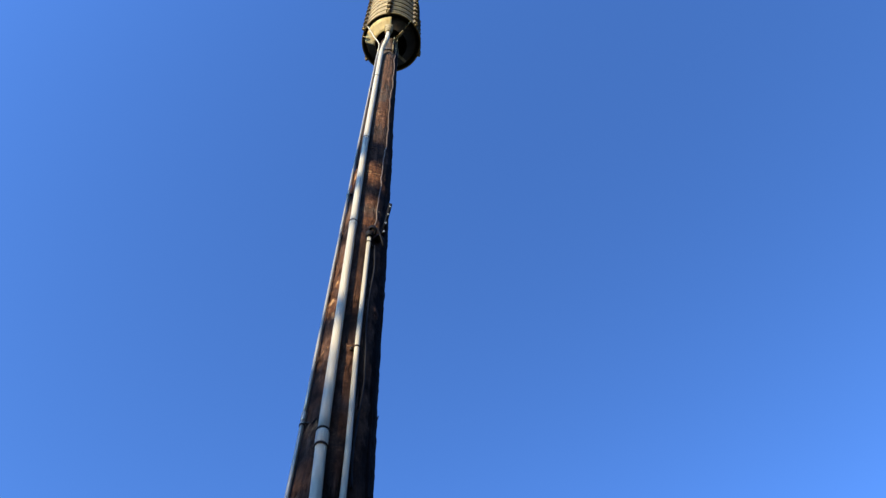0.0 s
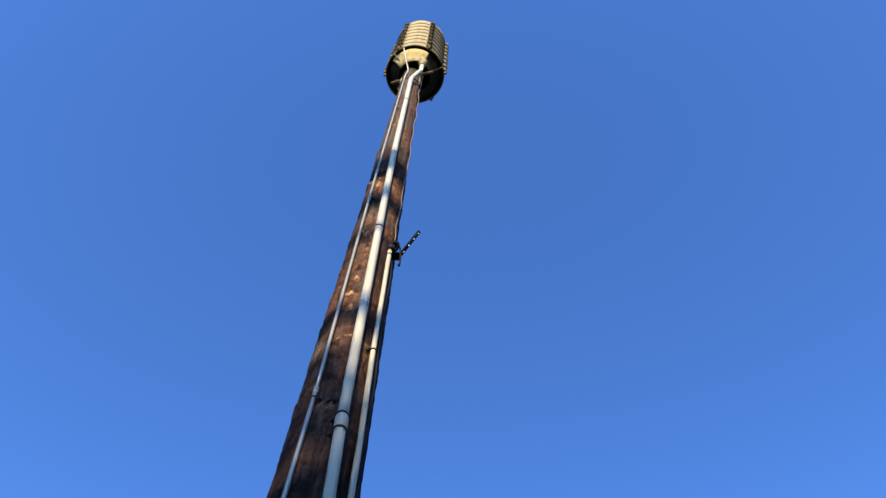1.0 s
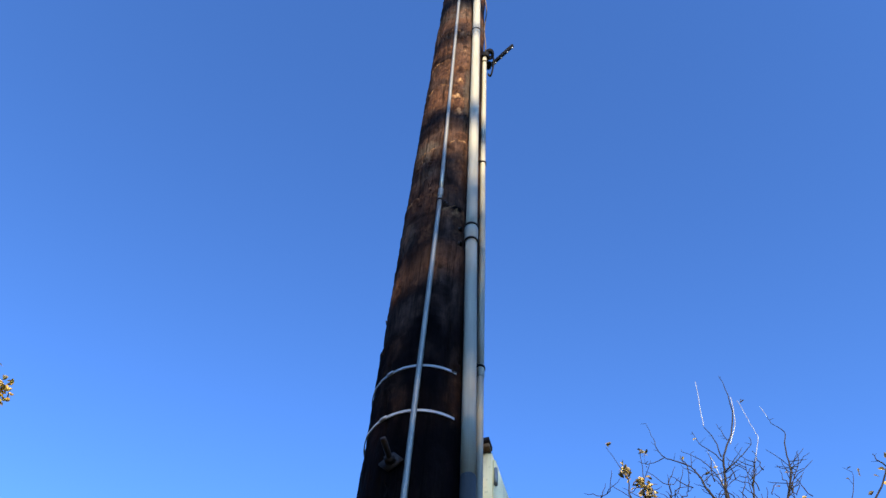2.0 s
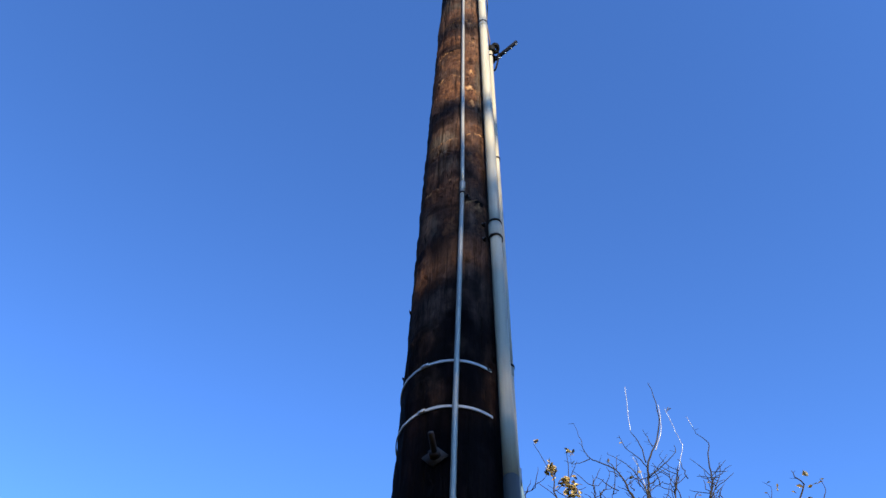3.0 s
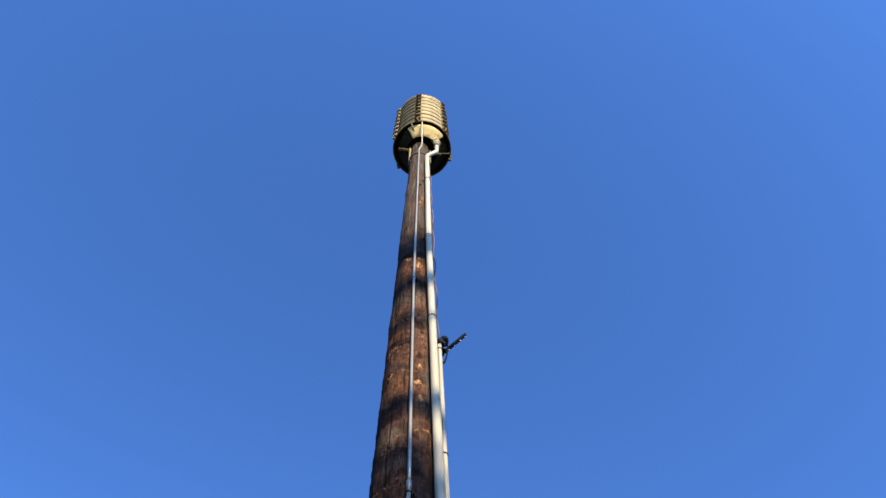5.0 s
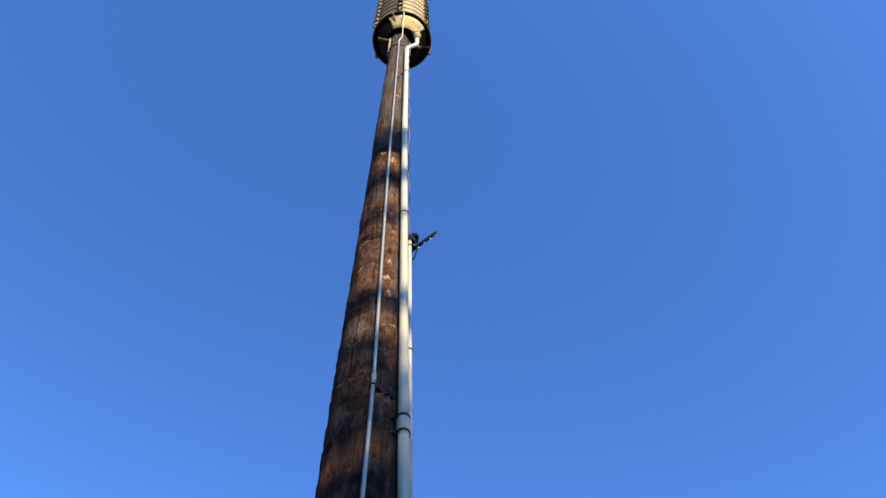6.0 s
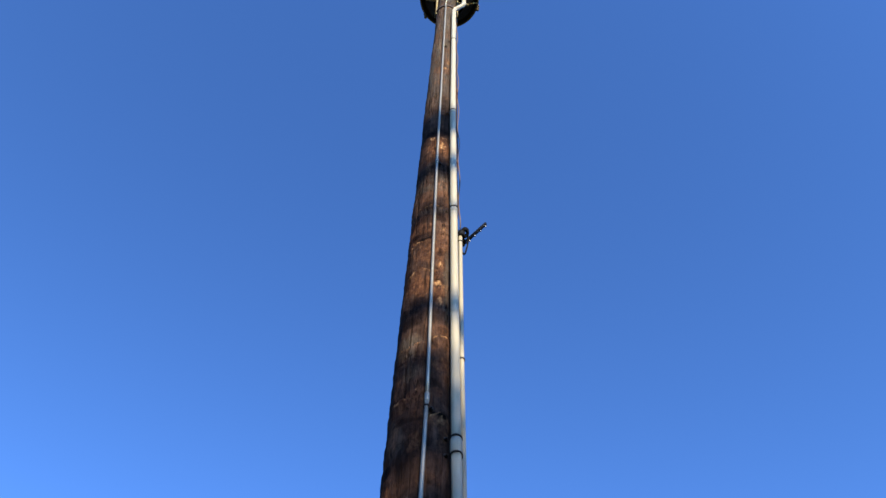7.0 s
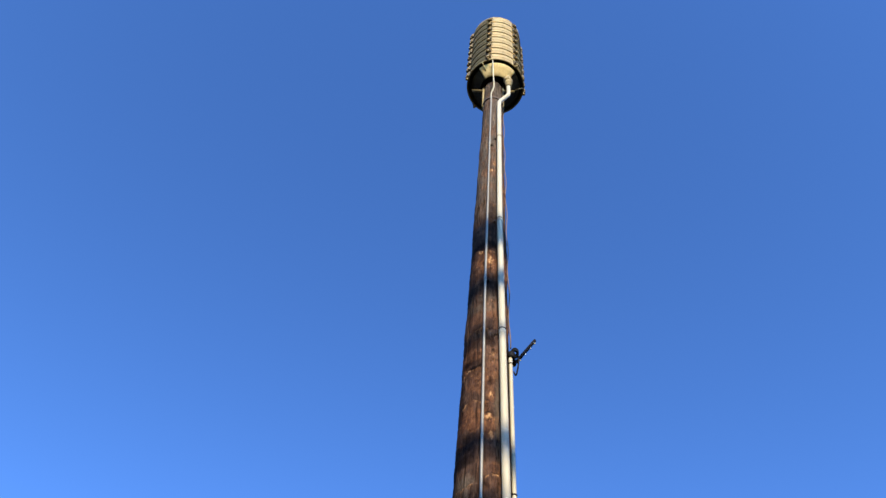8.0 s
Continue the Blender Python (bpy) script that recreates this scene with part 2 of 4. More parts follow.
# ---- the pole ----
POLE_TOP = 14.32


def pole_radius(z):
    return 0.178 - 0.00777 * (z - 5.0)


def pole():
    root = thing("utility_pole", (0, 0, 0), "tall dark brown creosoted wooden utility pole with rust-orange patches", "pole")
    zs = np.concatenate([np.arange(-0.3, 3.6, 0.06), np.arange(3.6, 10.2, 0.010), np.arange(10.2, POLE_TOP, 0.02), [POLE_TOP]])
    sides = 168
    u, z = np.meshgrid(np.arange(sides) / sides, zs)
    rng = np.random.default_rng(11)
    rough = (lattice(u, z * 3.2, 60, 1) - 0.5) * 0.0034 + (lattice(u, z * 1.5, 16, 2) - 0.5) * 0.006 + (lattice(u, z * 2.2, 5, 3) - 0.5) * 0.005 + (lattice(u, z * 26, 34, 4) - 0.5) * 0.0035 + (lattice(u, z * 9, 13, 14) - 0.5) * 0.0045
    rough += (lattice(u, z * 26, 70, 15) - 0.5) * 0.0024
    crack = np.zeros_like(u)
    rust, chip, weather, bare = np.zeros_like(u), np.zeros_like(u), np.zeros_like(u), np.zeros_like(u)

    def turn(az):
        return (u - az / 360 + 0.5) % 1.0 - 0.5

    # drying checks along the grain
    for k in range(60):
        az, z0, ln, w = rng.uniform(-180, 180), rng.uniform(3.4, 13.5), rng.uniform(0.15, 0.9), rng.uniform(0.0016, 0.0042)
        drift = turn(az + (z - z0) * rng.uniform(-10, 10) + (lattice(u * 0, z * 9, 1, 100 + k) - 0.5) * 5)
        along = np.clip(1 - np.abs((z - z0) / ln), 0, 1) ** 0.5
        m = np.exp(-(drift / w) ** 2) * along
        crack = np.maximum(crack, m)
        rough -= m * 0.008
    # torn ledges and knots, in the whorls that grew there
    for az, zc, wide, tall, deep in ((-105, 7.12, 52, 0.05, 0.010), (-100, 7.50, 46, 0.04, 0.009), (-118, 5.80, 40, 0.05, 0.010), (-60, 5.66, 24, 0.05, 0.012), (-110, 6.28, 30, 0.03, 0.007),
                                 (-95, 9.33, 58, 0.06, 0.011), (-80, 8.02, 60, 0.04, 0.008), (-66, 6.95, 16, 0.12, 0.010), (-130, 4.72, 30, 0.10, 0.008), (-120, 4.42, 26, 0.12, 0.008),
                                 (-60, 8.00, 14, 0.08, 0.012), (-100, 10.35, 60, 0.05, 0.009), (-40, 6.36, 40, 0.04, 0.008), (-5, 8.35, 30, 0.06, 0.008), (0, 9.1, 40, 0.05, 0.008), (-20, 10.8, 40, 0.05, 0.008), (-60, 11.6, 50, 0.05, 0.008), (-90, 12.5, 60, 0.05, 0.008)):
        bow = zc - 0.02 + 0.03 * np.cos(turn(az) * math.tau * 2) + (lattice(u, z * 0 + 7, 40, int(zc * 50)) - 0.5) * 0.05
        m = np.clip(1 - np.abs(turn(az) * 360 / wide), 0, 1) ** 0.5
        d = (z - bow) / tall
        rough += 1.2 * m * deep * np.where(d < 0, np.exp(d * 1.2), -0.7 * np.exp(-d * 2.2))
        crack = np.maximum(crack, 0.85 * m * np.exp(-((d - 0.15) / 0.22) ** 2) * (lattice(u, z * 20, 30, 5) > 0.35))
        chip = np.maximum(chip, 0.75 * m * np.exp(-((d + 0.22) / 0.20) ** 2) * (lattice(u, z * 30, 60, 7) > 0.4))
        rust = np.maximum(rust, 0.8 * m * np.exp(-np.maximum(-d, 0) * 0.55) * (d < 0.1) * (0.4 + lattice(u, z * 6, 24, 6)))
    for k in range(70):
        az, zc, s = rng.uniform(-180, 180), rng.choice((4.6, 5.3, 5.78, 6.22, 6.75, 7.3, 7.95, 8.95, 9.7, 10.6, 11.5, 12.4)) + rng.normal(0, 0.09), rng.uniform(0.010, 0.028)
        q = np.hypot(turn(az) * math.tau * 0.165, (z - zc) * 0.8) / s
        rough += 0.005 * np.exp(-(q / 1.3) ** 2) - 0.010 * np.exp(-(q / 0.45) ** 2)
        crack = np.maximum(crack, 0.8 * np.exp(-(q / 0.5) ** 2))
        rust = np.maximum(rust, 0.6 * np.exp(-((q - 1.2) / 1.0) ** 2))
    # small peck holes under the second clamp
    for k in range(12):
        az, zc = -112 + rng.normal(0, 12), 6.17 + rng.normal(0, 0.03)
        q = np.hypot(turn(az) * math.tau * 0.165, z - zc) / 0.007
        crack = np.maximum(crack, np.exp(-q ** 2))
        rough -= 0.01 * np.exp(-q ** 2)
    edge = 0.5 * lattice(u, z * 7, 30, 51) + 0.3 * lattice(u, z * 18, 70, 52) + 0.2 * lattice(u, z * 40, 84, 53)

    def spot(az, zc, wide, tall, crisp=3.0):
        """A patch with a ragged edge."""
        m = np.exp(-(turn(az) * 360 / wide) ** 2 - ((z - zc) / tall) ** 2)
        return np.clip((m * 1.5 + (edge - 0.5) * 1.5 - 0.5) * crisp, 0, 1)

    # raw orange wood where the skin has scaled off, mostly below the knot whorls
    for az, zc, wide, tall, k in ((-95, 5.79, 30, 0.07, 1.0), (-60, 5.85, 11, 0.06, 0.8), (-53, 5.62, 13, 0.06, 1.0), (-48, 5.52, 8, 0.09, 1.0), (-92, 5.44, 12, 0.07, 0.8),
                                  (-130, 5.10, 13, 0.11, 0.8), (-118, 5.74, 22, 0.05, 0.6), (-56, 6.11, 22, 0.09, 0.8), (-51, 6.43, 20, 0.08, 0.7), (-96, 6.93, 52, 0.15, 0.95),
                                  (-62, 6.86, 13, 0.17, 1.0), (-92, 7.33, 40, 0.12, 0.7), (-60, 7.52, 18, 0.20, 0.6), (-60, 7.18, 12, 0.08, 0.8), (-104, 7.68, 26, 0.10, 0.6),
                                  (-75, 9.12, 45, 0.19, 1.0), (-100, 8.20, 30, 0.10, 0.4), (-60, 8.32, 24, 0.14, 0.5), (-75, 11.12, 50, 0.14, 0.6), (-60, 11.4, 30, 0.10, 0.6),
                                  (-70, 10.75, 40, 0.10, 0.4), (-80, 12.4, 50, 0.2, 0.4), (-40, 4.50, 13, 0.28, 0.55), (-112, 4.62, 14, 0.09, 0.4), (-108, 4.40, 20, 0.13, 0.4), (-20, 7.0, 16, 0.3, 0.5), (-24, 6.2, 12, 0.3, 0.5), (-20, 5.6, 12, 0.2, 0.5),
                                  (-8, 9.2, 34, 0.30, 0.8), (0, 8.55, 24, 0.18, 0.6), (-5, 10.9, 36, 0.5, 0.7), (-10, 12.6, 40, 0.9, 0.6), (-10, 8.1, 20, 0.10, 0.8)):
        rust = np.maximum(rust * 0.98, k * spot(az, zc, wide, tall))
    rust = np.maximum(rust, np.clip(1.3 * lattice(u, z * 1.7, 9, 41) * lattice(u, z * 4.5, 20, 42) - 0.34, 0, 0.45) * np.clip((z - 4.9) / 0.6, 0, 1))
    # pale splintered chips
    for az, zc, wide, tall in ((-67, 6.95, 4, 0.035), (-65, 6.85, 4, 0.05), (-60, 6.76, 4, 0.04), (-61, 7.17, 5, 0.03), (-68, 9.14, 7, 0.07), (-72, 9.02, 5, 0.03), (-57, 7.70, 4, 0.03), (-53, 5.63, 5, 0.03),
                               (-60, 11.36, 8, 0.03), (-70, 11.17, 10, 0.02), (-92, 5.84, 5, 0.03), (-100, 9.30, 8, 0.02)):
        chip = np.maximum(chip, 0.62 * spot(az, zc, wide, tall, 5.0))
    chip *= np.clip((0.6 * lattice(u, z * 44, 84, 82) + 0.4 * lattice(u, z * 16, 84, 83) - 0.46) * 8, 0, 1)
    chip *= np.clip((z - 5.3) / 0.5, 0, 1)
    chip = np.maximum(chip, 0.7 * np.clip((lattice(u, z * 34, 60, 81) - 0.86) * 9, 0, 1) * np.clip(rust * 1.6 - 0.5, 0, 1))
    # grey bleached skin in rings and towards the top, greyer flank below azimuth -116
    weather = np.clip((z - 9.8) / 0.9, 0, 1) * (0.45 + 0.75 * lattice(u, z * 1.6, 10, 24))
    for az, zc, wide, tall, k in ((-118, 6.30, 34, 0.17, 0.9), (-60, 8.36, 120, 0.08, 0.8), (-90, 7.95, 60, 0.07, 0.6), (-126, 5.52, 20, 0.16, 0.6), (-45, 6.95, 12, 0.5, 0.6), (-95, 8.55, 60, 0.12, 0.6), (-100, 6.02, 22, 0.08, 0.5)):
        weather = np.maximum(weather, k * spot(az, zc, wide, tall, 2.0))
    flank = np.clip(-turn(-75) * 360 / 55 - 0.75, 0, 1)
    weather = np.maximum(weather, 0.35 * flank * np.clip((z - 5.6) / 0.8, 0, 1) * lattice(u, z * 2.2, 12, 64))
    # near black towards the foot, browner in patches between the straps
    tar_shade = np.clip(1.0 - (z - 4.80 - 0.35 * (lattice(u, z * 1.5, 20, 26) - 0.5) - 0.25 * (edge - 0.5)) / 0.16, 0, 1) * (0.80 + 0.3 * lattice(u, z * 2, 14, 25))
    for az, zc, wide, tall in ((-112, 4.63, 14, 0.09), (-115, 4.44, 24, 0.13), (-97, 4.34, 10, 0.10), (-38, 4.50, 14, 0.30), (-130, 4.85, 12, 0.10), (-75, 4.60, 10, 0.1)):
        bare = np.maximum(bare, 0.42 * spot(az, zc, wide, tall, 2.0))
    blot = np.clip((0.5 * lattice(u, z * 1.3, 7, 61) + 0.3 * lattice(u, z * 4.6, 20, 62) + 0.2 * lattice(u, z * 15, 50, 63) - 0.50) * 9, 0, 1)
    tar_shade = np.maximum(tar_shade * (1 - bare), 0.45 * blot * (1 - 0.8 * rust) * np.clip((10.4 - z) / 0.5, 0.2, 1))
    # gouges, plus shade painted into bands at the limb shadows and the left flank
    for az, zc, wide, tall, k in ((-104, 7.53, 26, 0.035, 0.9), (-140, 5.31, 14, 0.05, 0.9), (-62, 5.665, 9, 0.018, 0.95), (-51, 5.66, 6, 0.015, 0.95), (-95, 8.02, 40, 0.05, 0.6), (-80, 9.44, 70, 0.09, 0.8), (-90, 5.0, 60, 0.05, 0.5),
                                  (-110, 7.86, 70, 0.10, 0.6), (-120, 7.62, 30, 0.06, 0.7), (-100, 8.60, 70, 0.09, 0.6), (-125, 6.52, 34, 0.08, 0.7), (-70, 6.30, 12, 0.10, 0.6), (-140, 7.2, 16, 0.3, 0.7), (-142, 6.2, 18, 0.5, 0.6),
                                  (-60, 7.36, 7, 0.05, 0.6), (-75, 5.92, 22, 0.05, 0.6), (-110, 5.62, 26, 0.03, 0.6), (-85, 10.02, 60, 0.10, 0.5)):
        tar_shade = np.maximum(tar_shade, k * spot(az, zc, wide, tall))
    # the side away from the sun, painted near black as shade
    shaded_side = np.clip((78 - np.abs(turn(98) * 360)) / 12 + (edge - 0.5) * 3, 0, 1)
    tar_shade = np.maximum(tar_shade, shaded_side * (0.72 + 0.3 * lattice(u, z * 1.2, 24, 91)))
    tar_shade = np.clip(tar_shade, 0, 0.97)
    r = pole_radius(z) + rough
    a = u * math.tau
    co = np.stack([r * np.cos(a), r * np.sin(a), z], -1).reshape(-1, 3)
    rows = len(zs)
    i = np.arange(rows - 1)[:, None] * sides
    k, k1 = np.arange(sides)[None], (np.arange(sides)[None] + 1) % sides
    faces = np.stack([i + k, i + k1, i + sides + k1, i + sides + k], -1).reshape(-1, 4)
    me = bpy.data.meshes.new("shaft")
    me.from_pydata(co.tolist(), [], faces.tolist() + [list(range((rows - 1) * sides, rows * sides))])
    for name, data in (("crack", crack), ("chip", chip), ("rust", rust), ("weather", weather), ("tar_shade", tar_shade)):
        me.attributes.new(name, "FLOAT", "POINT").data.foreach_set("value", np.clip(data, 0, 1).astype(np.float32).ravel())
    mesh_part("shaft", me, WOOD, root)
    # splinters that stand off the edge
    for az, z0, ln in ((-158, 4.98, 0.04), (-170, 4.62, 0.03), (62, 5.9, 0.06), (50, 4.9, 0.05), (160, 5.2, 0.06)):
        bm = bmesh.new()
        p = polar(az, pole_radius(z0) - 0.004, z0)
        sweep(bm, [p, p + polar(az, 0.006, ln * 0.5), p + polar(az, 0.010, ln * 0.8)], [0.005, 0.004, 0.001], 5)
        part("splinter", bm, WOOD, root)
    # two pale straps with a lapped joint
    for z0 in (4.508, 4.267):
        bm = bmesh.new()
        pts = []
        for k in range(73):
            az = -212 + k * (174 / 72)
            pts.append((az, pole_radius(z0) + 0.0034 + 0.0008 * math.sin(k * 0.7) * (abs(k - 30) < 4), z0 + 0.003 * math.sin(k * 0.09)))
        prof = ((-0.0022, -0.0060), (0.0014, -0.0060), (0.0014, 0.0060), (-0.0022, 0.0060))
        rings = [[bm.verts.new(polar(az, rr + dr, zz + dz)) for dr, dz in prof] for az, rr, zz in pts]
        for p, q in zip(rings, rings[1:]):
            for k in range(4):
                bm.faces.new((p[k], p[(k + 1) % 4], q[(k + 1) % 4], q[k]))
        bm.faces.new(rings[0][::-1])
        bm.faces.new(rings[-1])
        strap = part("strap", bm, STRAP, root, "pale grey metal strap round the pole", smooth=False)
        bm = bmesh.new()
        block(bm, (0.004, 0.026, 0.0135), pose(*polar(-113, pole_radius(z0) + 0.0055, z0), 0, 0, -113), 0.001)
        part("buckle", bm, STRAP, strap)
    # through bolt with its square plate
    bm = bmesh.new()
    p = polar(-96, pole_radius(4.03) + 0.004, 4.03)
    turned = pose(*p, 0, 0, -96)
    block(bm, (0.007, 0.062, 0.062), turned @ pose(0, 0, 0, 38, 0, 0), 0.002)
    plate = part("bolt_plate", bm, RUSTY, root, "rusty square steel bolt plate")
    bm = bmesh.new()
    sweep(bm, [turned @ Vector((0, 0, 0)), turned @ Vector((0.03, 0.004, 0.004)), turned @ Vector((0.085, 0.010, 0.012))], 0.0095, 10)
    part("bolt", bm, RUSTY, plate)
    bm = bmesh.new()
    sweep(bm, [turned @ Vector((0.004, 0, 0)), turned @ Vector((0.020, 0.002, 0.002))], 0.019, 6)
    part("nut", bm, RUSTY, plate)


pole()


# ---- conduits on the pole ----
def run_at(stops, z, off):
    """Azimuth eased between (height, azimuth, closer) stops, at a distance off the wood."""
    az = float(np.interp(z, [s[0] for s in stops], [s[1] for s in stops]))
    off -= float(np.interp(z, [s[0] for s in stops], [s[2] if len(s) > 2 else 0.0 for s in stops]))
    return polar(az, pole_radius(z) + off, z), az


def tube_run(stops, z0, z1, off, step=0.25, wave=0.0):
    n = max(2, int((z1 - z0) / step))
    out = []
    for k in range(n + 1):
        z = z0 + (z1 - z0) * k / n
        p, az = run_at(stops, z, off + wave * math.sin(z * 3.1))
        out.append(p)
    return out


def clamp(root, stops, z, off, r, side, lug=0.03, material=None):
    """A one-hole clamp: a band round the tube, a foot on the wood and its screw."""
    p, az = run_at(stops, z, off)
    bm = bmesh.new()
    lathe(bm, [(r + 0.0003, -0.005), (r + 0.0035, -0.0045), (r + 0.0035, 0.0045), (r + 0.0003, 0.005)], 28, closed=True)
    bm.transform(Matrix.Translation(p))
    band = part("clamp", bm, material or STEEL, root, "dull metal pipe clamp")
    foot_az = az + side * math.degrees((r + lug * 0.6) / (pole_radius(z) + off))
    bm = bmesh.new()
    block(bm, (0.006, lug, 0.020), pose(*polar(foot_az, pole_radius(z) + 0.007, z), 0, 0, foot_az), 0.0015)
    foot = part("clamp_foot", bm, material or STEEL, band)
    bm = bmesh.new()
    sweep(bm, [polar(foot_az, pole_radius(z) + 0.004, z), polar(foot_az, pole_radius(z) + 0.019, z)], 0.005, 8)
    part("screw", bm, material or STEEL, band)


def coupling(root, stops, z0, z1, off, r, material):
    a, b = run_at(stops, z0, off)[0], run_at(stops, z1, off)[0]
    d = (b - a).normalized()
    bm = bmesh.new()
    sweep(bm, [a - d * 0.003, a, a + d * 0.003, b - d * 0.003, b, b + d * 0.003], [r - 0.004, r - 0.001, r, r, r - 0.001, r - 0.004], 24)
    part("coupling", bm, material, root)


BIG = ((3.0, -25.0, 0.007), (4.0, -26.3, 0.007), (4.8, -30.0, 0.005), (5.45, -34.3, 0.0), (7.97, -40.7), (9.9, -45.5), (13.3, -46.6))
THIN = ((3.0, -79.5), (4.25, -78.7), (4.5, -78.2), (5.76, -75.5), (8.77, -81.1), (14.0, -83.0))
MAST = ((3.0, -1.5), (4.66, -3.0), (5.35, -2.4), (6.31, -6.0), (7.82, -6.2))


def big_conduit():
    root = thing("conduit", run_at(BIG, 0.0, 0.04)[0], "thick light grey plastic conduit running up the pole to the siren", "conduit")
    bm = bmesh.new()
    sweep(bm, tube_run(BIG, 0.0, 4.002, 0.040), 0.0244, 24)
    at(root, part("lower_tube", bm, PVC_DARK, root, "dark grey plastic tube"))
    bm = bmesh.new()
    sweep(bm, tube_run(BIG, 4.000, 5.40, 0.040), 0.0238, 24)
    at(root, part("tube", bm, PVC, root))
    bm = bmesh.new()
    top = [(0.107, -0.113, 13.30), (0.118, -0.112, 13.36), (0.165, -0.105, 13.47), (0.203, -0.099, 13.56), (0.214, -0.096, 13.64), (0.215, -0.095, 13.95)]
    sweep(bm, tube_run(BIG, 5.38, 13.25, 0.040) + smooth_path(top, 4), 0.0240, 24)
    at(root, part("tube", bm, PVC, root))
    bm = bmesh.new()
    lathe(bm, [(0.026, 13.90), (0.037, 13.905), (0.037, 14.03), (0.042, 14.035), (0.042, 14.10), (0.030, 14.105)], 20, (0.215, -0.095), True)
    at(root, part("fitting", bm, CREAM, root, "cream painted conduit fitting"))
    bm = bmesh.new()
    block(bm, (0.075, 0.095, 0.15), pose(0.212, -0.094, 14.175, 0, 0, -24), 0.006)
    at(root, part("junction_box", bm, CREAM, root, "small cream junction box"))
    for z0, z1 in ((5.385, 5.485),):
        coupling(root, BIG, z0, z1, 0.040, 0.0282, PVC)
    for z in (7.955, 9.885):
        coupling(root, BIG, z - 0.028, z + 0.028, 0.040, 0.0262, PVC)
    for z, s in ((5.497, -1), (5.378, -1), (7.990, -1), (9.915, -1), (12.1, -1)):
        clamp(root, BIG, z, 0.040, 0.0250 if z > 5.5 else 0.0262, s, 0.018, RUSTY)
    for ob in root.children:
        at(root, ob)


def thin_conduit():
    root = thing("conduit", run_at(THIN, 0.0, 0.018)[0], "thin zinc-grey metal conduit clipped to the pole face", "conduit")
    bm = bmesh.new()
    sweep(bm, tube_run(THIN, 0.0, 5.79, 0.018), 0.0095, 16)
    part("tube", bm, TIN, root)
    bm = bmesh.new()
    top = [Vector((0.021, 0.015, 0)) + polar(-80, r, z) for r, z in ((0.155, 13.95), (0.235, 14.14), (0.262, 14.22), (0.300, 14.34), (0.345, 14.47))]
    sweep(bm, tube_run(THIN, 5.74, 13.6, 0.018), 0.0088, 16)
    part("tube", bm, TIN, root)
    bm = bmesh.new()
    sweep(bm, smooth_path([run_at(THIN, 13.55, 0.018)[0], run_at(THIN, 13.75, 0.018)[0]] + top, 5), 0.0075, 10)
    part("whip", bm, PVC, root, "flexible cable from the conduit to the siren rim")
    for z in (5.765, 8.772, 11.9):
        coupling(root, THIN, z - 0.035, z + 0.03, 0.018, 0.0122, TIN)
        clamp(root, THIN, z - 0.075 if z < 6 else z - 0.01, 0.018, 0.0100, 1, 0.022, RUSTY)
    for ob in root.children:
        at(root, ob)


def mast_conduit():
    root = thing("conduit", run_at(MAST, 0.0, 0.025)[0], "light grey plastic conduit ending below the small antenna", "conduit")
    bm = bmesh.new()
    sweep(bm, tube_run(MAST, 0.0, 4.66, 0.019), 0.0128, 20)
    part("tube", bm, PVC, root)
    bm = bmesh.new()
    sweep(bm, tube_run(MAST, 4.62, 7.79, 0.019), 0.0130, 20)
    part("tube", bm, PVC, root)
    coupling(root, MAST, 4.60, 4.67, 0.019, 0.0146, PVC)
    for z, s, m in ((6.31, -1, RUSTY), (4.655, -1, BLACK), (7.70, 1, RUSTY)):
        clamp(root, MAST, z, 0.019, 0.0134 if z > 5 else 0.0142, s, 0.018, m)
    p = run_at(MAST, 7.80, 0.025)[0]
    bm = bmesh.new()
    lathe(bm, [(0.016, 7.775), (0.024, 7.778), (0.026, 7.83), (0.018, 7.85), (0.006, 7.852)], 18, (p.x, p.y))
    part("end_bushing", bm, BLACK, root, "black rubber cable bushing")
    for ob in root.children:
        at(root, ob)


big_conduit()
thin_conduit()
mast_conduit()


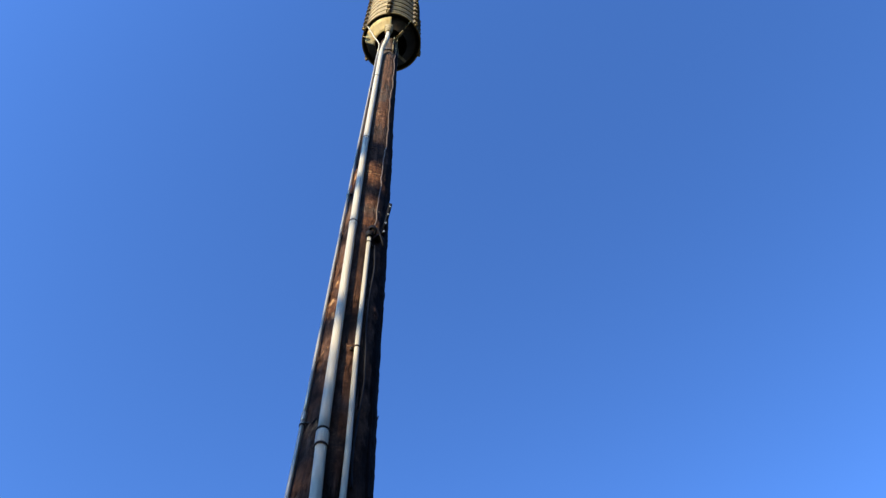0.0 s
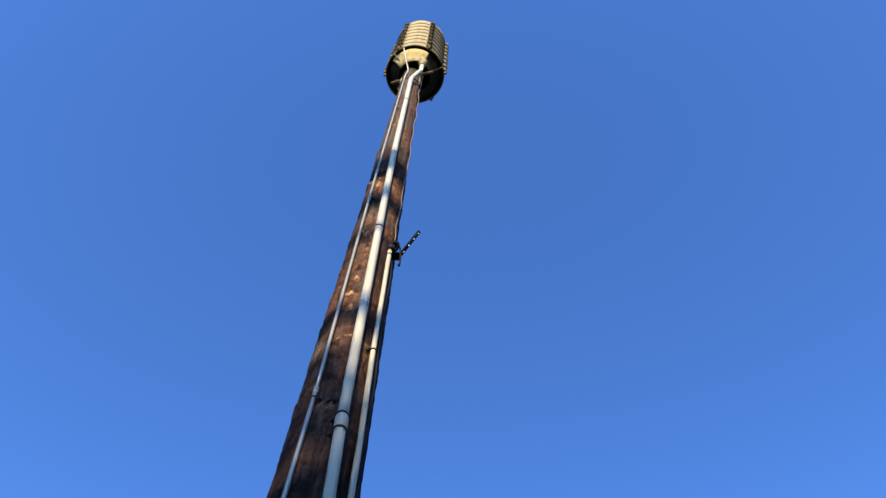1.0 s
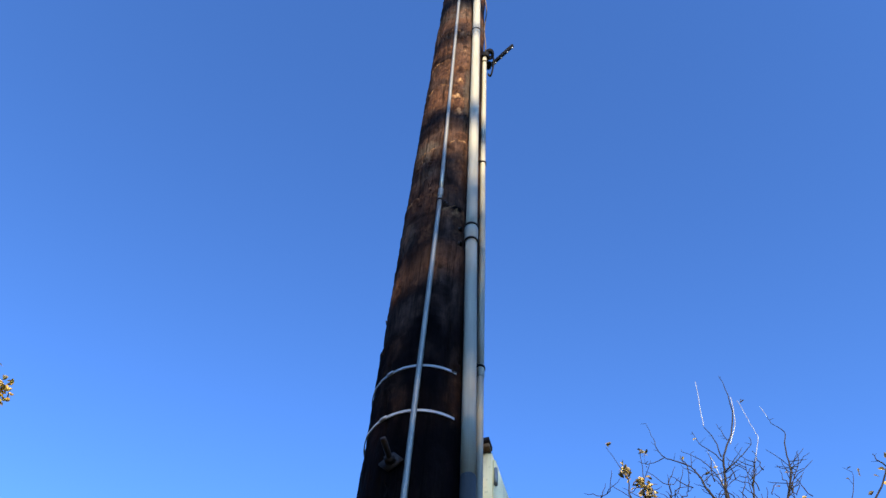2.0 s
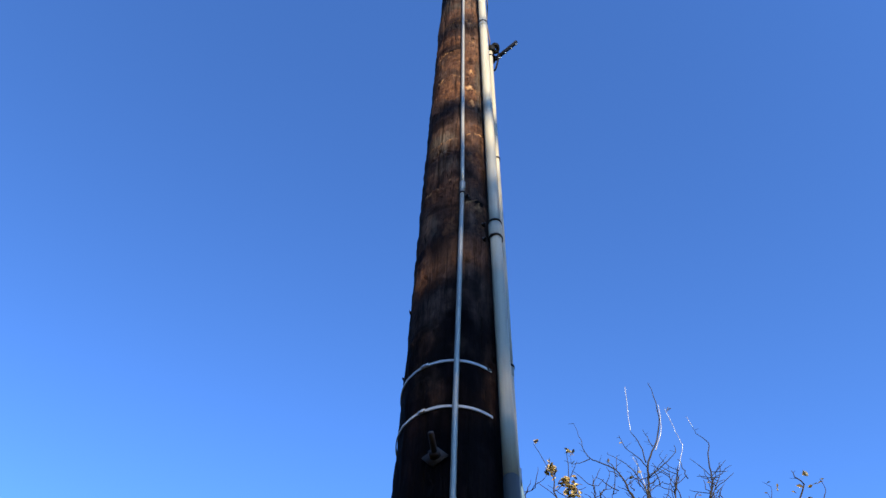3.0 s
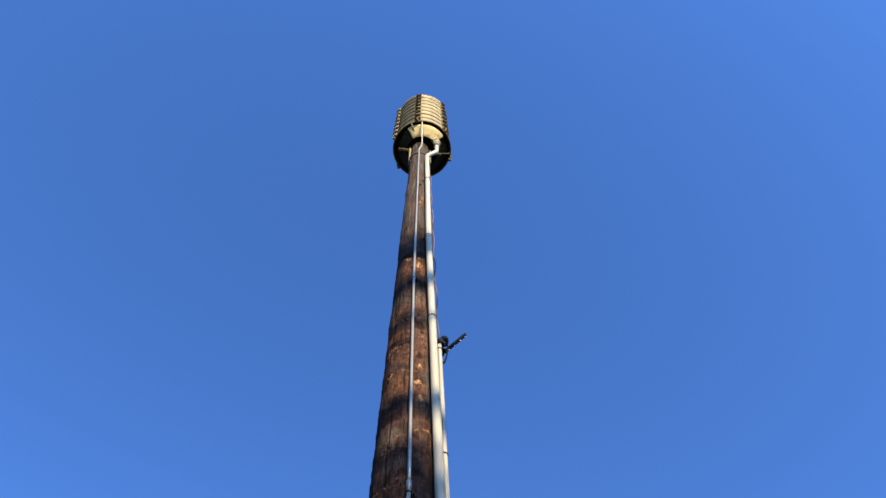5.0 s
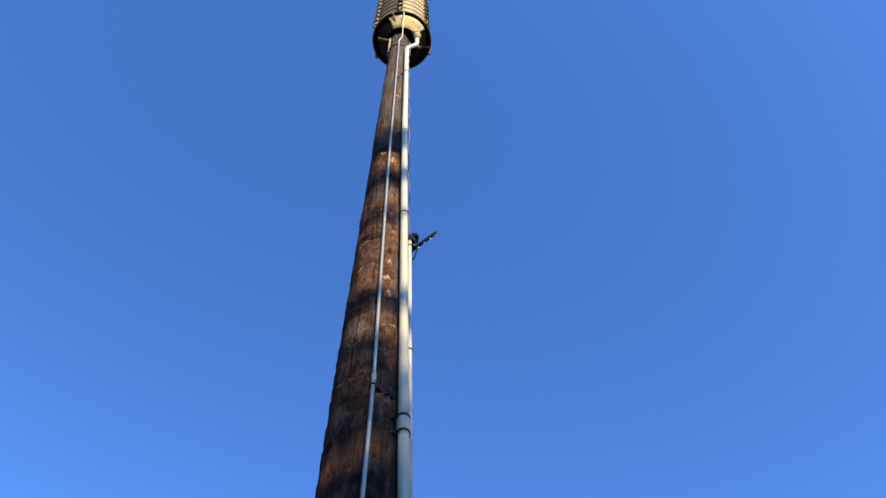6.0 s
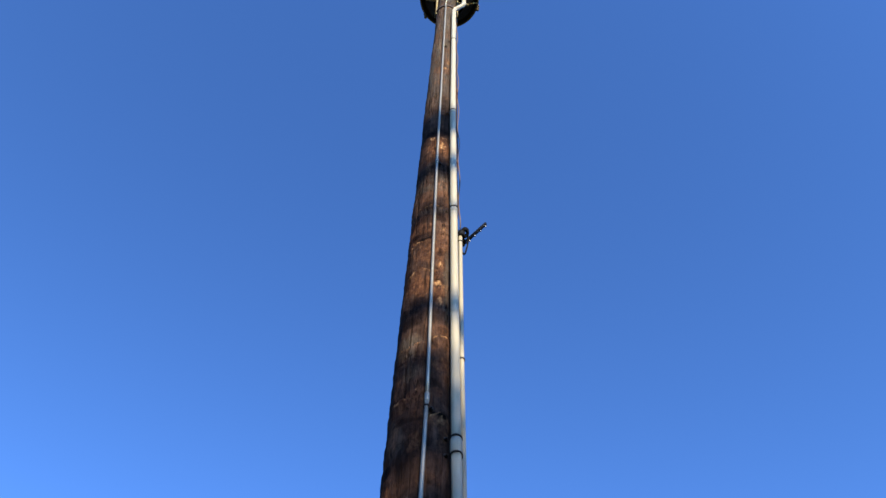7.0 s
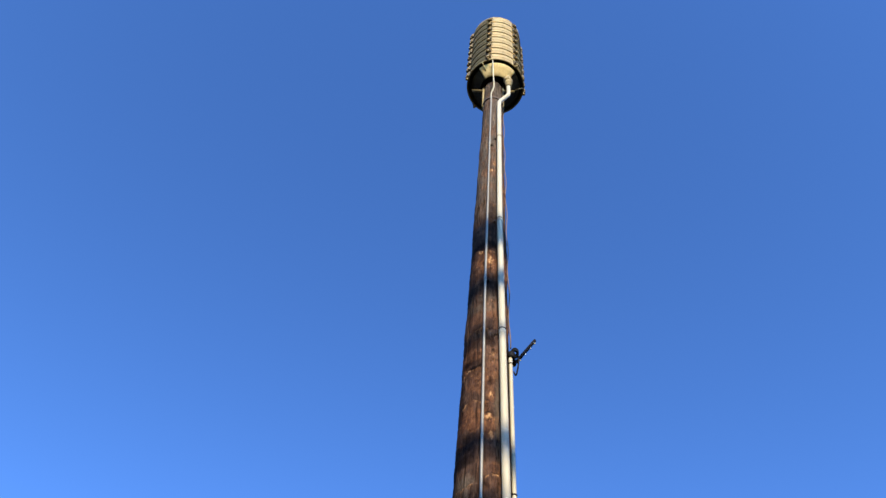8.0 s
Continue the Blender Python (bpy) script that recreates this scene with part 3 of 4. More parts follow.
# ---- small antenna with its cable ----
def antenna():
    a, b = Vector((0.192, 0.058, 7.842)), Vector((0.337, 0.046, 8.062))
    root = thing("antenna", a, "small black bar antenna with white-tipped elements on the pole", "antenna")
    d = (b - a).normalized()
    frame_m = Matrix.Translation((a + b) / 2) @ d.to_track_quat("Z", "Y").to_matrix().to_4x4()
    bm = bmesh.new()
    block(bm, (0.022, 0.016, (b - a).length), frame_m, 0.003)
    boom = part("boom", bm, BLACK, root)
    for k, s in enumerate((0.22, 0.48, 0.74, 0.97)):
        p = a + d * (b - a).length * s
        bm = bmesh.new()
        sweep(bm, [p + Vector((0, 0, 0.004)), p - Vector((0, 0, 0.034))], 0.0055, 8)
        rod = part("element", bm, BLACK, boom)
        bm = bmesh.new()
        bmesh.ops.create_uvsphere(bm, u_segments=10, v_segments=6, radius=0.0060, matrix=Matrix.Translation(p - Vector((0, 0, 0.038))))
        part("tip", bm, WHITE, rod, "white plastic tip")
    bm = bmesh.new()
    block(bm, (0.05, 0.05, 0.03), pose(0.175, 0.045, 7.83, 0, 20, 30), 0.006)
    part("bracket", bm, RUSTY, root, "dark steel mounting bracket")
    # drip loop of cable between the conduit end and the boom
    p = run_at(MAST, 7.84, 0.025)[0]
    bm = bmesh.new()
    sweep(bm, smooth_path([p, p + Vector((0.01, 0.0, 0.05)), (0.200, -0.01, 7.885), (0.218, 0.010, 7.87), (0.216, 0.035, 7.80), (0.200, 0.06, 7.73), (0.185, 0.075, 7.71), (0.172, 0.078, 7.76)], 7), 0.0055, 8)
    part("cable_loop", bm, BLACK, root, "black cable drip loop")
    bm = bmesh.new()
    for t0 in range(3):
        c = Vector((0.203, -0.012, 7.835 + 0.012 * t0))
        loop = [c + Vector((0.020 * math.cos(k * math.tau / 20), 0.020 * math.sin(k * math.tau / 20), 0.014 * math.cos(k * math.tau / 20 + 1))) for k in range(21)]
        sweep(bm, loop, 0.0085, 8, caps=False)
    part("cable_coil", bm, BLACK, root, "coil of black cable")
    for ob in root.children:
        at(root, ob)


antenna()


def side_cables():
    # black cable hanging slack beside the antenna conduit
    rng = random.Random(4)
    pts = []
    for k in range(16):
        z = 7.72 - k * 0.17
        az = 9 + 3 * math.sin(k * 0.8) + rng.uniform(-1, 1)
        pts.append(polar(az, pole_radius(z) + 0.009 + 0.004 * max(0, math.sin(k * 0.8)), z))
    bm = bmesh.new()
    sweep(bm, smooth_path(pts, 3), 0.0052, 7)
    root = part("coaxial_cable", bm, BLACK)
    tagged(root, "slack black coaxial cable running down the pole", "cable")
    # bare wire with slack waves up to the siren
    pts = []
    for k in range(52):
        z = 7.95 + k * 0.12
        az = float(np.interp(z, (7.95, 8.46, 9.24, 9.87, 10.95, 12.5, 14.2), (0, 6.9, 11.2, 15.0, 16.0, 23.0, 26.0))) + 2.6 * math.sin(k * 0.62) * math.sin(k * 0.23 + 1) + rng.uniform(-2.2, 2.2)
        pts.append(polar(az, pole_radius(z) + 0.010 + 0.006 * math.sin(k * 0.95 + 1), z))
    bm = bmesh.new()
    sweep(bm, smooth_path(pts, 3), 0.0042, 7)
    root = part("ground_wire", bm, COPPER)
    tagged(root, "wavy brown bare ground wire stapled to the pole", "wire")


side_cables()

# ---- the siren on top ----
SX, SY, RIM_Z, RIM_R = 0.021, 0.015, 14.456, 0.351
BODY_TOP, RINGS = 16.80, 8


def six_sided(v, flat=0.15):
    """The rings are flattened a little between their six columns."""
    dx, dy = v.x - SX, v.y - SY
    turn = (math.degrees(math.atan2(dy, dx)) + 89) % 60 - 30
    k = 1 - flat + flat * math.cos(radians(30)) / math.cos(radians(turn)) * 1.06
    return Vector((SX + dx * k, SY + dy * k, v.z))


def siren():
    root = thing("siren", (SX, SY, POLE_TOP), "weathered cream warning siren, a stack of rings on the pole top", "siren")
    c = (SX, SY)
    bm = bmesh.new()
    lathe(bm, [(0.345, RIM_Z - 0.004), (RIM_R + 0.004, RIM_Z), (RIM_R + 0.004, RIM_Z + 0.014), (0.318, RIM_Z + 0.052), (0.308, RIM_Z + 0.055), (0.332, RIM_Z + 0.02)], 96, c, True)
    skirt = part("skirt", bm, CREAM, root, "cream flared lower rim")
    base, pitch = RIM_Z + 0.045, (BODY_TOP - RIM_Z - 0.045) / RINGS
    # six curved panels a ring; the sunward one painted lit, the rest shaded olive
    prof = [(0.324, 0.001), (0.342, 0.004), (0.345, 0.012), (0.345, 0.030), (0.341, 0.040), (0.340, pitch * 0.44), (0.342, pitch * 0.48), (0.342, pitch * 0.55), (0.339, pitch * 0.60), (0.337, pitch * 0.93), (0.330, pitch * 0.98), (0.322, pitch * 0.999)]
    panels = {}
    for name, paint in (("sunlit", CREAM), ("shaded", OLIVE_SHADE)):
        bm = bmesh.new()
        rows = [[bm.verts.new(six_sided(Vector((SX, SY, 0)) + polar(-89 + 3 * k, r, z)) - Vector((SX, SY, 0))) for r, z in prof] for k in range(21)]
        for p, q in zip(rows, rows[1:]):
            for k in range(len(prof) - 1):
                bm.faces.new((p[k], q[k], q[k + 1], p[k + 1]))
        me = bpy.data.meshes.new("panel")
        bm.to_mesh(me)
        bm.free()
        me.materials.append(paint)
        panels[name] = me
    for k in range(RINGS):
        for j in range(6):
            ob = mesh_part("panel", panels["shaded" if j else "sunlit"], None, root, "ring panel painted a shaded olive" if j else "ring panel painted a sunlit cream")
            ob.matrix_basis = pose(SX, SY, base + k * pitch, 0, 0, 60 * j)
    bm = bmesh.new()
    lathe(bm, [(0.27, base), (0.27, BODY_TOP)], 48, c)
    part("core", bm, THROAT_SHADE, root, "dark inner drum")
    bm = bmesh.new()
    lathe(bm, [(0.33, BODY_TOP - 0.01), (0.336, BODY_TOP), (0.336, BODY_TOP + 0.018), (0.325, BODY_TOP + 0.03), (0.15, BODY_TOP + 0.075), (0.002, BODY_TOP + 0.085)], 72, c)
    part("cap", bm, CREAM, root, "cream domed cap")
    # plate and tapering hub under the rim, painted dark as shade, open below
    bm = bmesh.new()
    lathe(bm, [(0.343, RIM_Z + 0.003), (0.328, RIM_Z + 0.022), (0.300, RIM_Z + 0.060), (0.265, RIM_Z + 0.071)], 72, c)
    part("throat_plate", bm, OLIVE_SHADE, root, "plate inside the rim, painted dark as shade")
    bm = bmesh.new()
    lathe(bm, [(0.186, 14.308), (0.216, 14.350), (0.262, 14.406), (0.300, 14.452), (0.272, RIM_Z + 0.072), (0.26, RIM_Z + 0.072)], 72, c)
    hub = part("hub", bm, THROAT_SHADE, root, "tapering hub round the pole top, painted dark as shade")
    # sector added in brighter cream where sun falls on the hub
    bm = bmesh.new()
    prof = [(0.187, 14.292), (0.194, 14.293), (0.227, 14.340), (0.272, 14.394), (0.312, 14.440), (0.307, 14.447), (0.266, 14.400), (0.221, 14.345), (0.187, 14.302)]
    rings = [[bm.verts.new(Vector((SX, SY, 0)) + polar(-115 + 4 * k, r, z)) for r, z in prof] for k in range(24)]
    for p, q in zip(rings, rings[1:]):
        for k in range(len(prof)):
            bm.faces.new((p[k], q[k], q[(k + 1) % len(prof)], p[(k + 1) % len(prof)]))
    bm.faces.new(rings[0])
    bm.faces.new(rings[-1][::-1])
    part("hub_cover", bm, SUNLIT_CREAM, hub, "sector of the hub painted brighter where the sun falls")
    bm = bmesh.new()
    lathe(bm, [(0.185, 14.304), (0.180, RIM_Z + 0.06), (0.03, RIM_Z + 0.06)], 40, c)
    part("hub_lining", bm, THROAT_SHADE, hub)
    # six columns of clips that hold the rings
    bm = bmesh.new()
    vs = [bm.verts.new(v) for v in ((-0.010, -0.020, 0.08), (-0.010, 0.020, 0.08), (0.010, 0.018, 0.082), (0.010, -0.018, 0.082), (0.040, -0.016, -0.012), (0.040, 0.016, -0.012), (0.044, 0.014, -0.030), (0.044, -0.014, -0.030), (-0.010, 0.018, -0.040), (-0.010, -0.018, -0.040))]
    for f in ((0, 1, 2, 3), (3, 2, 5, 4), (4, 5, 6, 7), (7, 6, 8, 9), (0, 3, 4, 7, 9), (1, 8, 6, 5, 2), (0, 9, 8, 1)):
        bm.faces.new([vs[i] for i in f])
    sweep(bm, [(0.010, 0, 0.052), (0.020, 0, 0.078)], 0.007, 6)
    dark_faces = len(bm.faces)
    # tip in the lighter cream, painted as a lit bolt head
    sweep(bm, [(0.034, 0, -0.022), (0.038, 0, -0.056)], 0.011, 6)
    for f in list(bm.faces)[dark_faces:]:
        f.material_index = 1
    clip_mesh = bpy.data.meshes.new("clip")
    bm.to_mesh(clip_mesh)
    bm.free()
    clip_mesh.materials.append(CLIP)
    clip_mesh.materials.append(CREAM)
    for col in range(6):
        az = -89 + 60 * col
        bm = bmesh.new()
        sweep(bm, [Vector((SX, SY, 0)) + polar(az, 0.330, base), Vector((SX, SY, 0)) + polar(az, 0.326, BODY_TOP)], 0.014, 6)
        rod = part("column", bm, CLIP, root, "dark tie rod joining the rings")
        for k in range(RINGS):
            ob = mesh_part("clip", clip_mesh, None, rod, smooth=False)
            ob.matrix_basis = Matrix.Translation((SX, SY, 0)) @ pose(*polar(az, 0.338, base + pitch * (k + 0.34)), 0, 0, az) @ Matrix.Diagonal((1.0, 1.9, 1.45, 1))
        bm = bmesh.new()
        block(bm, (0.05, 0.03, 0.035), Matrix.Translation((SX, SY, 0)) @ pose(*polar(az, RIM_R + 0.006, RIM_Z + 0.008), 0, 0, az), 0.006)
        part("lug", bm, CREAM, skirt)
        saz = 18 + 60 * col
        if saz not in (18, 258):
            continue
        bm = bmesh.new()
        m = Matrix.Translation((SX, SY, 0))
        sweep(bm, [m @ polar(saz, 0.250, 14.372), m @ polar(saz, 0.349, RIM_Z + 0.004)], 0.0055, 6)
        part("strut", bm, CREAM, hub, "thin cream strut from hub to rim")
    # angle irons that carry it on the pole, and their band
    for az in (17, 107, -163):
        for s in (-1, 1):
            bm = bmesh.new()
            p = polar(az + s * 11, pole_radius(13.9) + 0.012, 13.995)
            block(bm, (0.022, 0.010, 0.93), pose(*p, 0, 0, az), 0.002)
            part("angle_iron", bm, CREAM, root)
        bm = bmesh.new()
        block(bm, (0.20, 0.03, 0.012), pose(*polar(az, 0.16, 14.24), 0, 0, az), 0.002)
        part("bearer", bm, CREAM, root)
    bm = bmesh.new()
    lathe(bm, [(pole_radius(13.6) + 0.003, 13.57), (pole_radius(13.6) + 0.012, 13.57), (pole_radius(13.6) + 0.012, 13.62), (pole_radius(13.6) + 0.003, 13.62)], 48, closed=True)
    part("band", bm, RUSTY, root, "dark steel band round the pole top")
    for ob in list(root.children):
        at(root, ob)


CLIP = paint_material("dark_cream_paint", (0.0462, 0.0363, 0.02244), (0.0924, 0.0726, 0.0462), (0.01056, 0.00858, 0.0066), 0.6)
siren()


# ---- cabinet behind the pole ----
def cabinet():
    x0, x1, y0, y1, z0, z1 = -0.16, 0.182, 0.196, 0.47, 3.55, 4.47
    root = thing("control_cabinet", ((x0 + x1) / 2, y0, z0), "cream metal control cabinet hung on the back of the pole", "cabinet")
    bm = bmesh.new()
    block(bm, (x1 - x0, y1 - y0, z1 - z0), pose((x0 + x1) / 2, (y0 + y1) / 2, (z0 + z1) / 2, 0, 0, 0), 0.008)
    at(root, part("body", bm, CABINET, root))
    bm = bmesh.new()
    block(bm, (x1 - x0 + 0.004, 0.05, 0.022), pose((x0 + x1) / 2, y0 - 0.004, z1 + 0.0135), 0.0012)
    at(root, part("hood", bm, RUSTY, root, "dark steel drip hood"))
    bm = bmesh.new()
    block(bm, (x1 - x0 + 0.002, 0.03, 0.022), pose((x0 + x1) / 2, y0 - 0.008, z1 - 0.012), 0.001)
    at(root, part("rail", bm, WOOD_TRIM, root, "brown weathered mounting rail"))
    bm = bmesh.new()
    block(bm, (0.012, y1 - y0 - 0.05, z1 - z0 - 0.06), pose(x1 + 0.004, (y0 + y1) / 2 + 0.005, (z0 + z1) / 2), 0.003)
    door = at(root, part("door", bm, CABINET, root))
    for z in (z0 + 0.12, z1 - 0.12):
        bm = bmesh.new()
        sweep(bm, [(x1 + 0.012, y0 + 0.03, z - 0.04), (x1 + 0.012, y0 + 0.03, z + 0.04)], 0.007, 8)
        part("hinge", bm, STEEL, door)
    for z in (z0 + 0.2, z1 - 0.2):
        bm = bmesh.new()
        block(bm, (0.10, y0 - 0.15, 0.03), pose(0.02, (y0 + 0.15) / 2 , z), 0.002)
        at(root, part("bracket", bm, RUSTY, root))


WOOD_TRIM = bark_material("brown_trim", (0.10, 0.06, 0.03), (0.22, 0.14, 0.07))
cabinet()


# ---- trees ----
def leaf_mesh(name, spots, rng, material, size=0.07):
    """Folded pointed leaves at given spots, joined."""
    verts, faces = [], []
    for p in spots:
        s = size * rng.uniform(0.6, 1.25)
        m = Matrix.Translation(p) @ Euler((rng.uniform(-1.4, 1.4), rng.uniform(-1.4, 1.4), rng.uniform(0, math.tau))).to_matrix().to_4x4()
        n = len(verts)
        for v in ((0, -0.5, 0), (0.30, -0.12, 0.10), (0.24, 0.22, 0.07), (0, 0.55, -0.08), (-0.24, 0.22, 0.07), (-0.30, -0.12, 0.10), (0, 0.05, -0.02)):
            verts.append(tuple(m @ (Vector(v) * s)))
        faces += [(n, n + 1, n + 6), (n + 1, n + 2, n + 6), (n + 2, n + 3, n + 6), (n + 3, n + 4, n + 6), (n + 4, n + 5, n + 6), (n + 5, n, n + 6)]
    me = bpy.data.meshes.new(name)
    me.from_pydata(verts, [], faces)
    me.materials.append(material)
    return me


def crooked(rng, a, b, n=7, wob=0.03):
    a, b = Vector(a), Vector(b)
    return [a.lerp(b, k / n) + Vector((rng.uniform(-1, 1), rng.uniform(-1, 1), rng.uniform(-1, 1))) * wob * (0 < k < n) for k in range(n + 1)]


def bare_tree():
    """Almost leafless tree beyond the pole; its top twigs stand against the sky."""
    rng = random.Random(8)
    root = thing("tree", (1.3, 7.6, 0), "nearly bare autumn tree with twigs painted sunlit and few yellow leaves", "tree")
    Y = 7.2
    bm = bmesh.new()

    pale = bmesh.new()
    bearing = []

    def limb(r0, r1, *pts, bm=bm):
        line = [Vector((x, Y + rng.uniform(-0.02, 0.02) * (0 < k < len(pts) - 1), z)) for k, (x, z) in enumerate(pts)]
        line = smooth_path(line, 4)
        line = [line[0]] + [p + Vector((rng.uniform(-1, 1), rng.uniform(-1, 1), rng.uniform(-1, 1))) * 0.006 for p in line[1:-1]] + [line[-1]]
        n = len(line) - 1
        sweep(bm, line, [(0.50 if bm is pale else 0.78) * (r0 + (r1 - r0) * k / n) for k in range(n + 1)], 7)
        if bm is not pale:
            bearing.extend(p for p in line if 10.6 < p.z < 11.6 and p.x < 2.1)
        # buds and short spurs
        for p in line[2::3]:
            if rng.random() < 0.6 and bm is not pale:
                q = p + Vector((rng.uniform(-1, 1), rng.uniform(-0.5, 0.5), rng.uniform(0.2, 1))).normalized() * rng.uniform(0.03, 0.13)
                sweep(bm, [p, q], [0.0035, 0.0015], 5)

    trunk = smooth_path([(1.3, 7.6, -0.2), (1.26, 7.55, 2.5), (1.34, 7.45, 5.2), (1.22, 7.3, 8.0), (1.14, 7.2, 10.2), (1.13, 7.2, 11.27)], 5)
    sweep(bm, trunk, [0.17 - 0.148 * (k / (len(trunk) - 1)) for k in range(len(trunk))], 14)
    limb(0.022, 0.004, (1.13, 11.27), (1.17, 11.57), (1.21, 11.84), (1.37, 12.23), (1.46, 12.64), (1.46, 13.08), (1.42, 13.42))
    limb(0.011, 0.008, (1.33, 12.05), (1.44, 12.37), (1.48, 12.63), (1.49, 12.93), bm=pale)
    limb(0.010, 0.004, (1.19, 11.74), (1.09, 11.93), (0.96, 12.16), (0.90, 12.41))
    limb(0.024, 0.010, (1.16, 10.4), (1.05, 10.95), (0.93, 11.32), (0.86, 11.6), (0.79, 11.78))
    limb(0.012, 0.003, (0.79, 11.78), (0.64, 11.90), (0.49, 12.02), (0.43, 12.21), (0.40, 12.38), (0.34, 12.74))
    limb(0.008, 0.003, (0.49, 12.02), (0.35, 11.97), (0.25, 11.97), (0.16, 12.04))
    limb(0.011, 0.003, (1.13, 11.2), (1.10, 11.44), (1.03, 11.65), (0.93, 11.84), (0.82, 11.99), (0.72, 12.07))
    limb(0.006, 0.003, (0.80, 11.78), (0.81, 11.90), (0.83, 12.02))
    limb(0.010, 0.004, (1.18, 11.58), (1.39, 11.79), (1.57, 11.99), (1.57, 12.11))
    limb(0.007, 0.003, (1.30, 12.12), (1.26, 12.33), (1.22, 12.47))
    limb(0.011, 0.005, (1.18, 11.85), (1.15, 12.18), (1.06, 12.45))
    limb(0.008, 0.007, (1.06, 12.47), (1.07, 12.76), (1.10, 13.39), bm=pale)
    limb(0.009, 0.006, (1.13, 11.3), (1.08, 11.75), (1.03, 11.98), bm=pale)
    limb(0.017, 0.006, (1.15, 10.2), (1.38, 10.9), (1.46, 11.28), (1.53, 11.60), (1.56, 11.65))
    limb(0.008, 0.007, (1.56, 11.65), (1.68, 12.10), bm=pale)
    limb(0.007, 0.006, (1.68, 12.10), (1.62, 12.46), (1.56, 12.84), bm=pale)
    limb(0.006, 0.003, (1.55, 11.65), (1.43, 11.79), (1.36, 11.95))
    limb(0.006, 0.003, (1.45, 11.25), (1.43, 11.48), (1.44, 11.67))
    limb(0.022, 0.004, (1.18, 9.6), (1.62, 10.5), (1.88, 11.24), (1.93, 11.50), (1.95, 11.81), (2.00, 12.07), (1.88, 12.28))
    limb(0.006, 0.005, (1.86, 12.42), (1.81, 12.64), bm=pale)
    limb(0.004, 0.004, (1.88, 12.28), (1.86, 12.42))
    limb(0.010, 0.004, (1.80, 11.0), (1.92, 11.23), (2.04, 11.54), (2.06, 11.70))
    limb(0.020, 0.003, (1.14, 9.4), (0.4, 10.5), (0.02, 11.37), (0.01, 11.73), (-0.08, 12.02), (-0.22, 12.43))
    limb(0.012, 0.004, (0.30, 10.65), (0.18, 11.36), (0.20, 11.80), (0.20, 12.27))
    limb(0.013, 0.003, (0.35, 10.4), (-0.35, 11.40), (-0.24, 11.60), (-0.22, 11.77))
    limb(0.010, 0.003, (0.95, 10.9), (0.55, 11.1), (0.49, 11.33), (0.49, 11.57))
    limb(0.022, 0.004, (1.2, 9.0), (2.3, 10.2), (2.92, 11.08), (2.89, 11.34), (2.88, 11.44))
    limb(0.012, 0.003, (2.4, 10.3), (3.0, 10.8), (3.18, 11.06), (3.16, 11.25))
    limb(0.010, 0.003, (2.2, 10.1), (2.5, 10.9), (2.58, 11.2))
    # short twigs along the lower limbs
    for p in rng.sample(bearing, min(len(bearing), 80)):
        b = p + Vector((rng.uniform(-0.28, 0.28), rng.uniform(-0.15, 0.15), rng.uniform(0.10, 0.34)))
        sweep(bm, crooked(rng, p, b, 4, 0.018), [0.006, 0.005, 0.005, 0.004, 0.0025], 5)
    # a thicket of small twigs low between the limbs
    for k in range(90):
        x, z = rng.uniform(0.5, 2.1), rng.uniform(10.3, 11.15)
        a = Vector((x, Y + rng.uniform(-0.5, 0.5), z))
        b = a + Vector((rng.uniform(-0.25, 0.25), rng.uniform(-0.1, 0.1), rng.uniform(0.2, 0.42)))
        sweep(bm, crooked(rng, a, b, 5, 0.02), [0.007, 0.006, 0.006, 0.005, 0.004, 0.003], 6)
    at(root, part("trunk", bm, BARK, root, "dark grey-brown trunk and twigs"))
    at(root, part("young_shoots", pale, BARK_SUNLIT, root, "twigs painted pale as sunlit"))
    spots = []
    for x, z, n, s in ((1.60, 12.83, 2, 0.015), (0.90, 12.25, 1, 0.01), (-0.18, 12.46, 4, 0.022), (0.24, 12.19, 9, 0.035), (0.71, 11.95, 1, 0.01), (-0.01, 11.89, 26, 0.05), (0.21, 11.64, 30, 0.06), (0.23, 11.47, 34, 0.07), (0.10, 11.62, 5, 0.05),
                       (2.58, 11.20, 4, 0.05), (1.08, 11.72, 1, 0.01), (0.95, 11.55, 2, 0.04), (2.95, 11.3, 2, 0.05), (3.16, 11.2, 3, 0.05), (1.8, 11.2, 3, 0.1), (0.28, 12.0, 2, 0.03), (2.9, 11.0, 6, 0.12)):
        for k in range(n):
            spots.append(Vector((x + rng.gauss(0, s * 0.75), Y + rng.gauss(0, s), z + rng.gauss(0, s * 0.75))))
    at(root, mesh_part("leaves", leaf_mesh("leaves", spots, rng, LEAF_YELLOW, 0.080), None, root, "sparse yellow-green leaves", smooth=False))


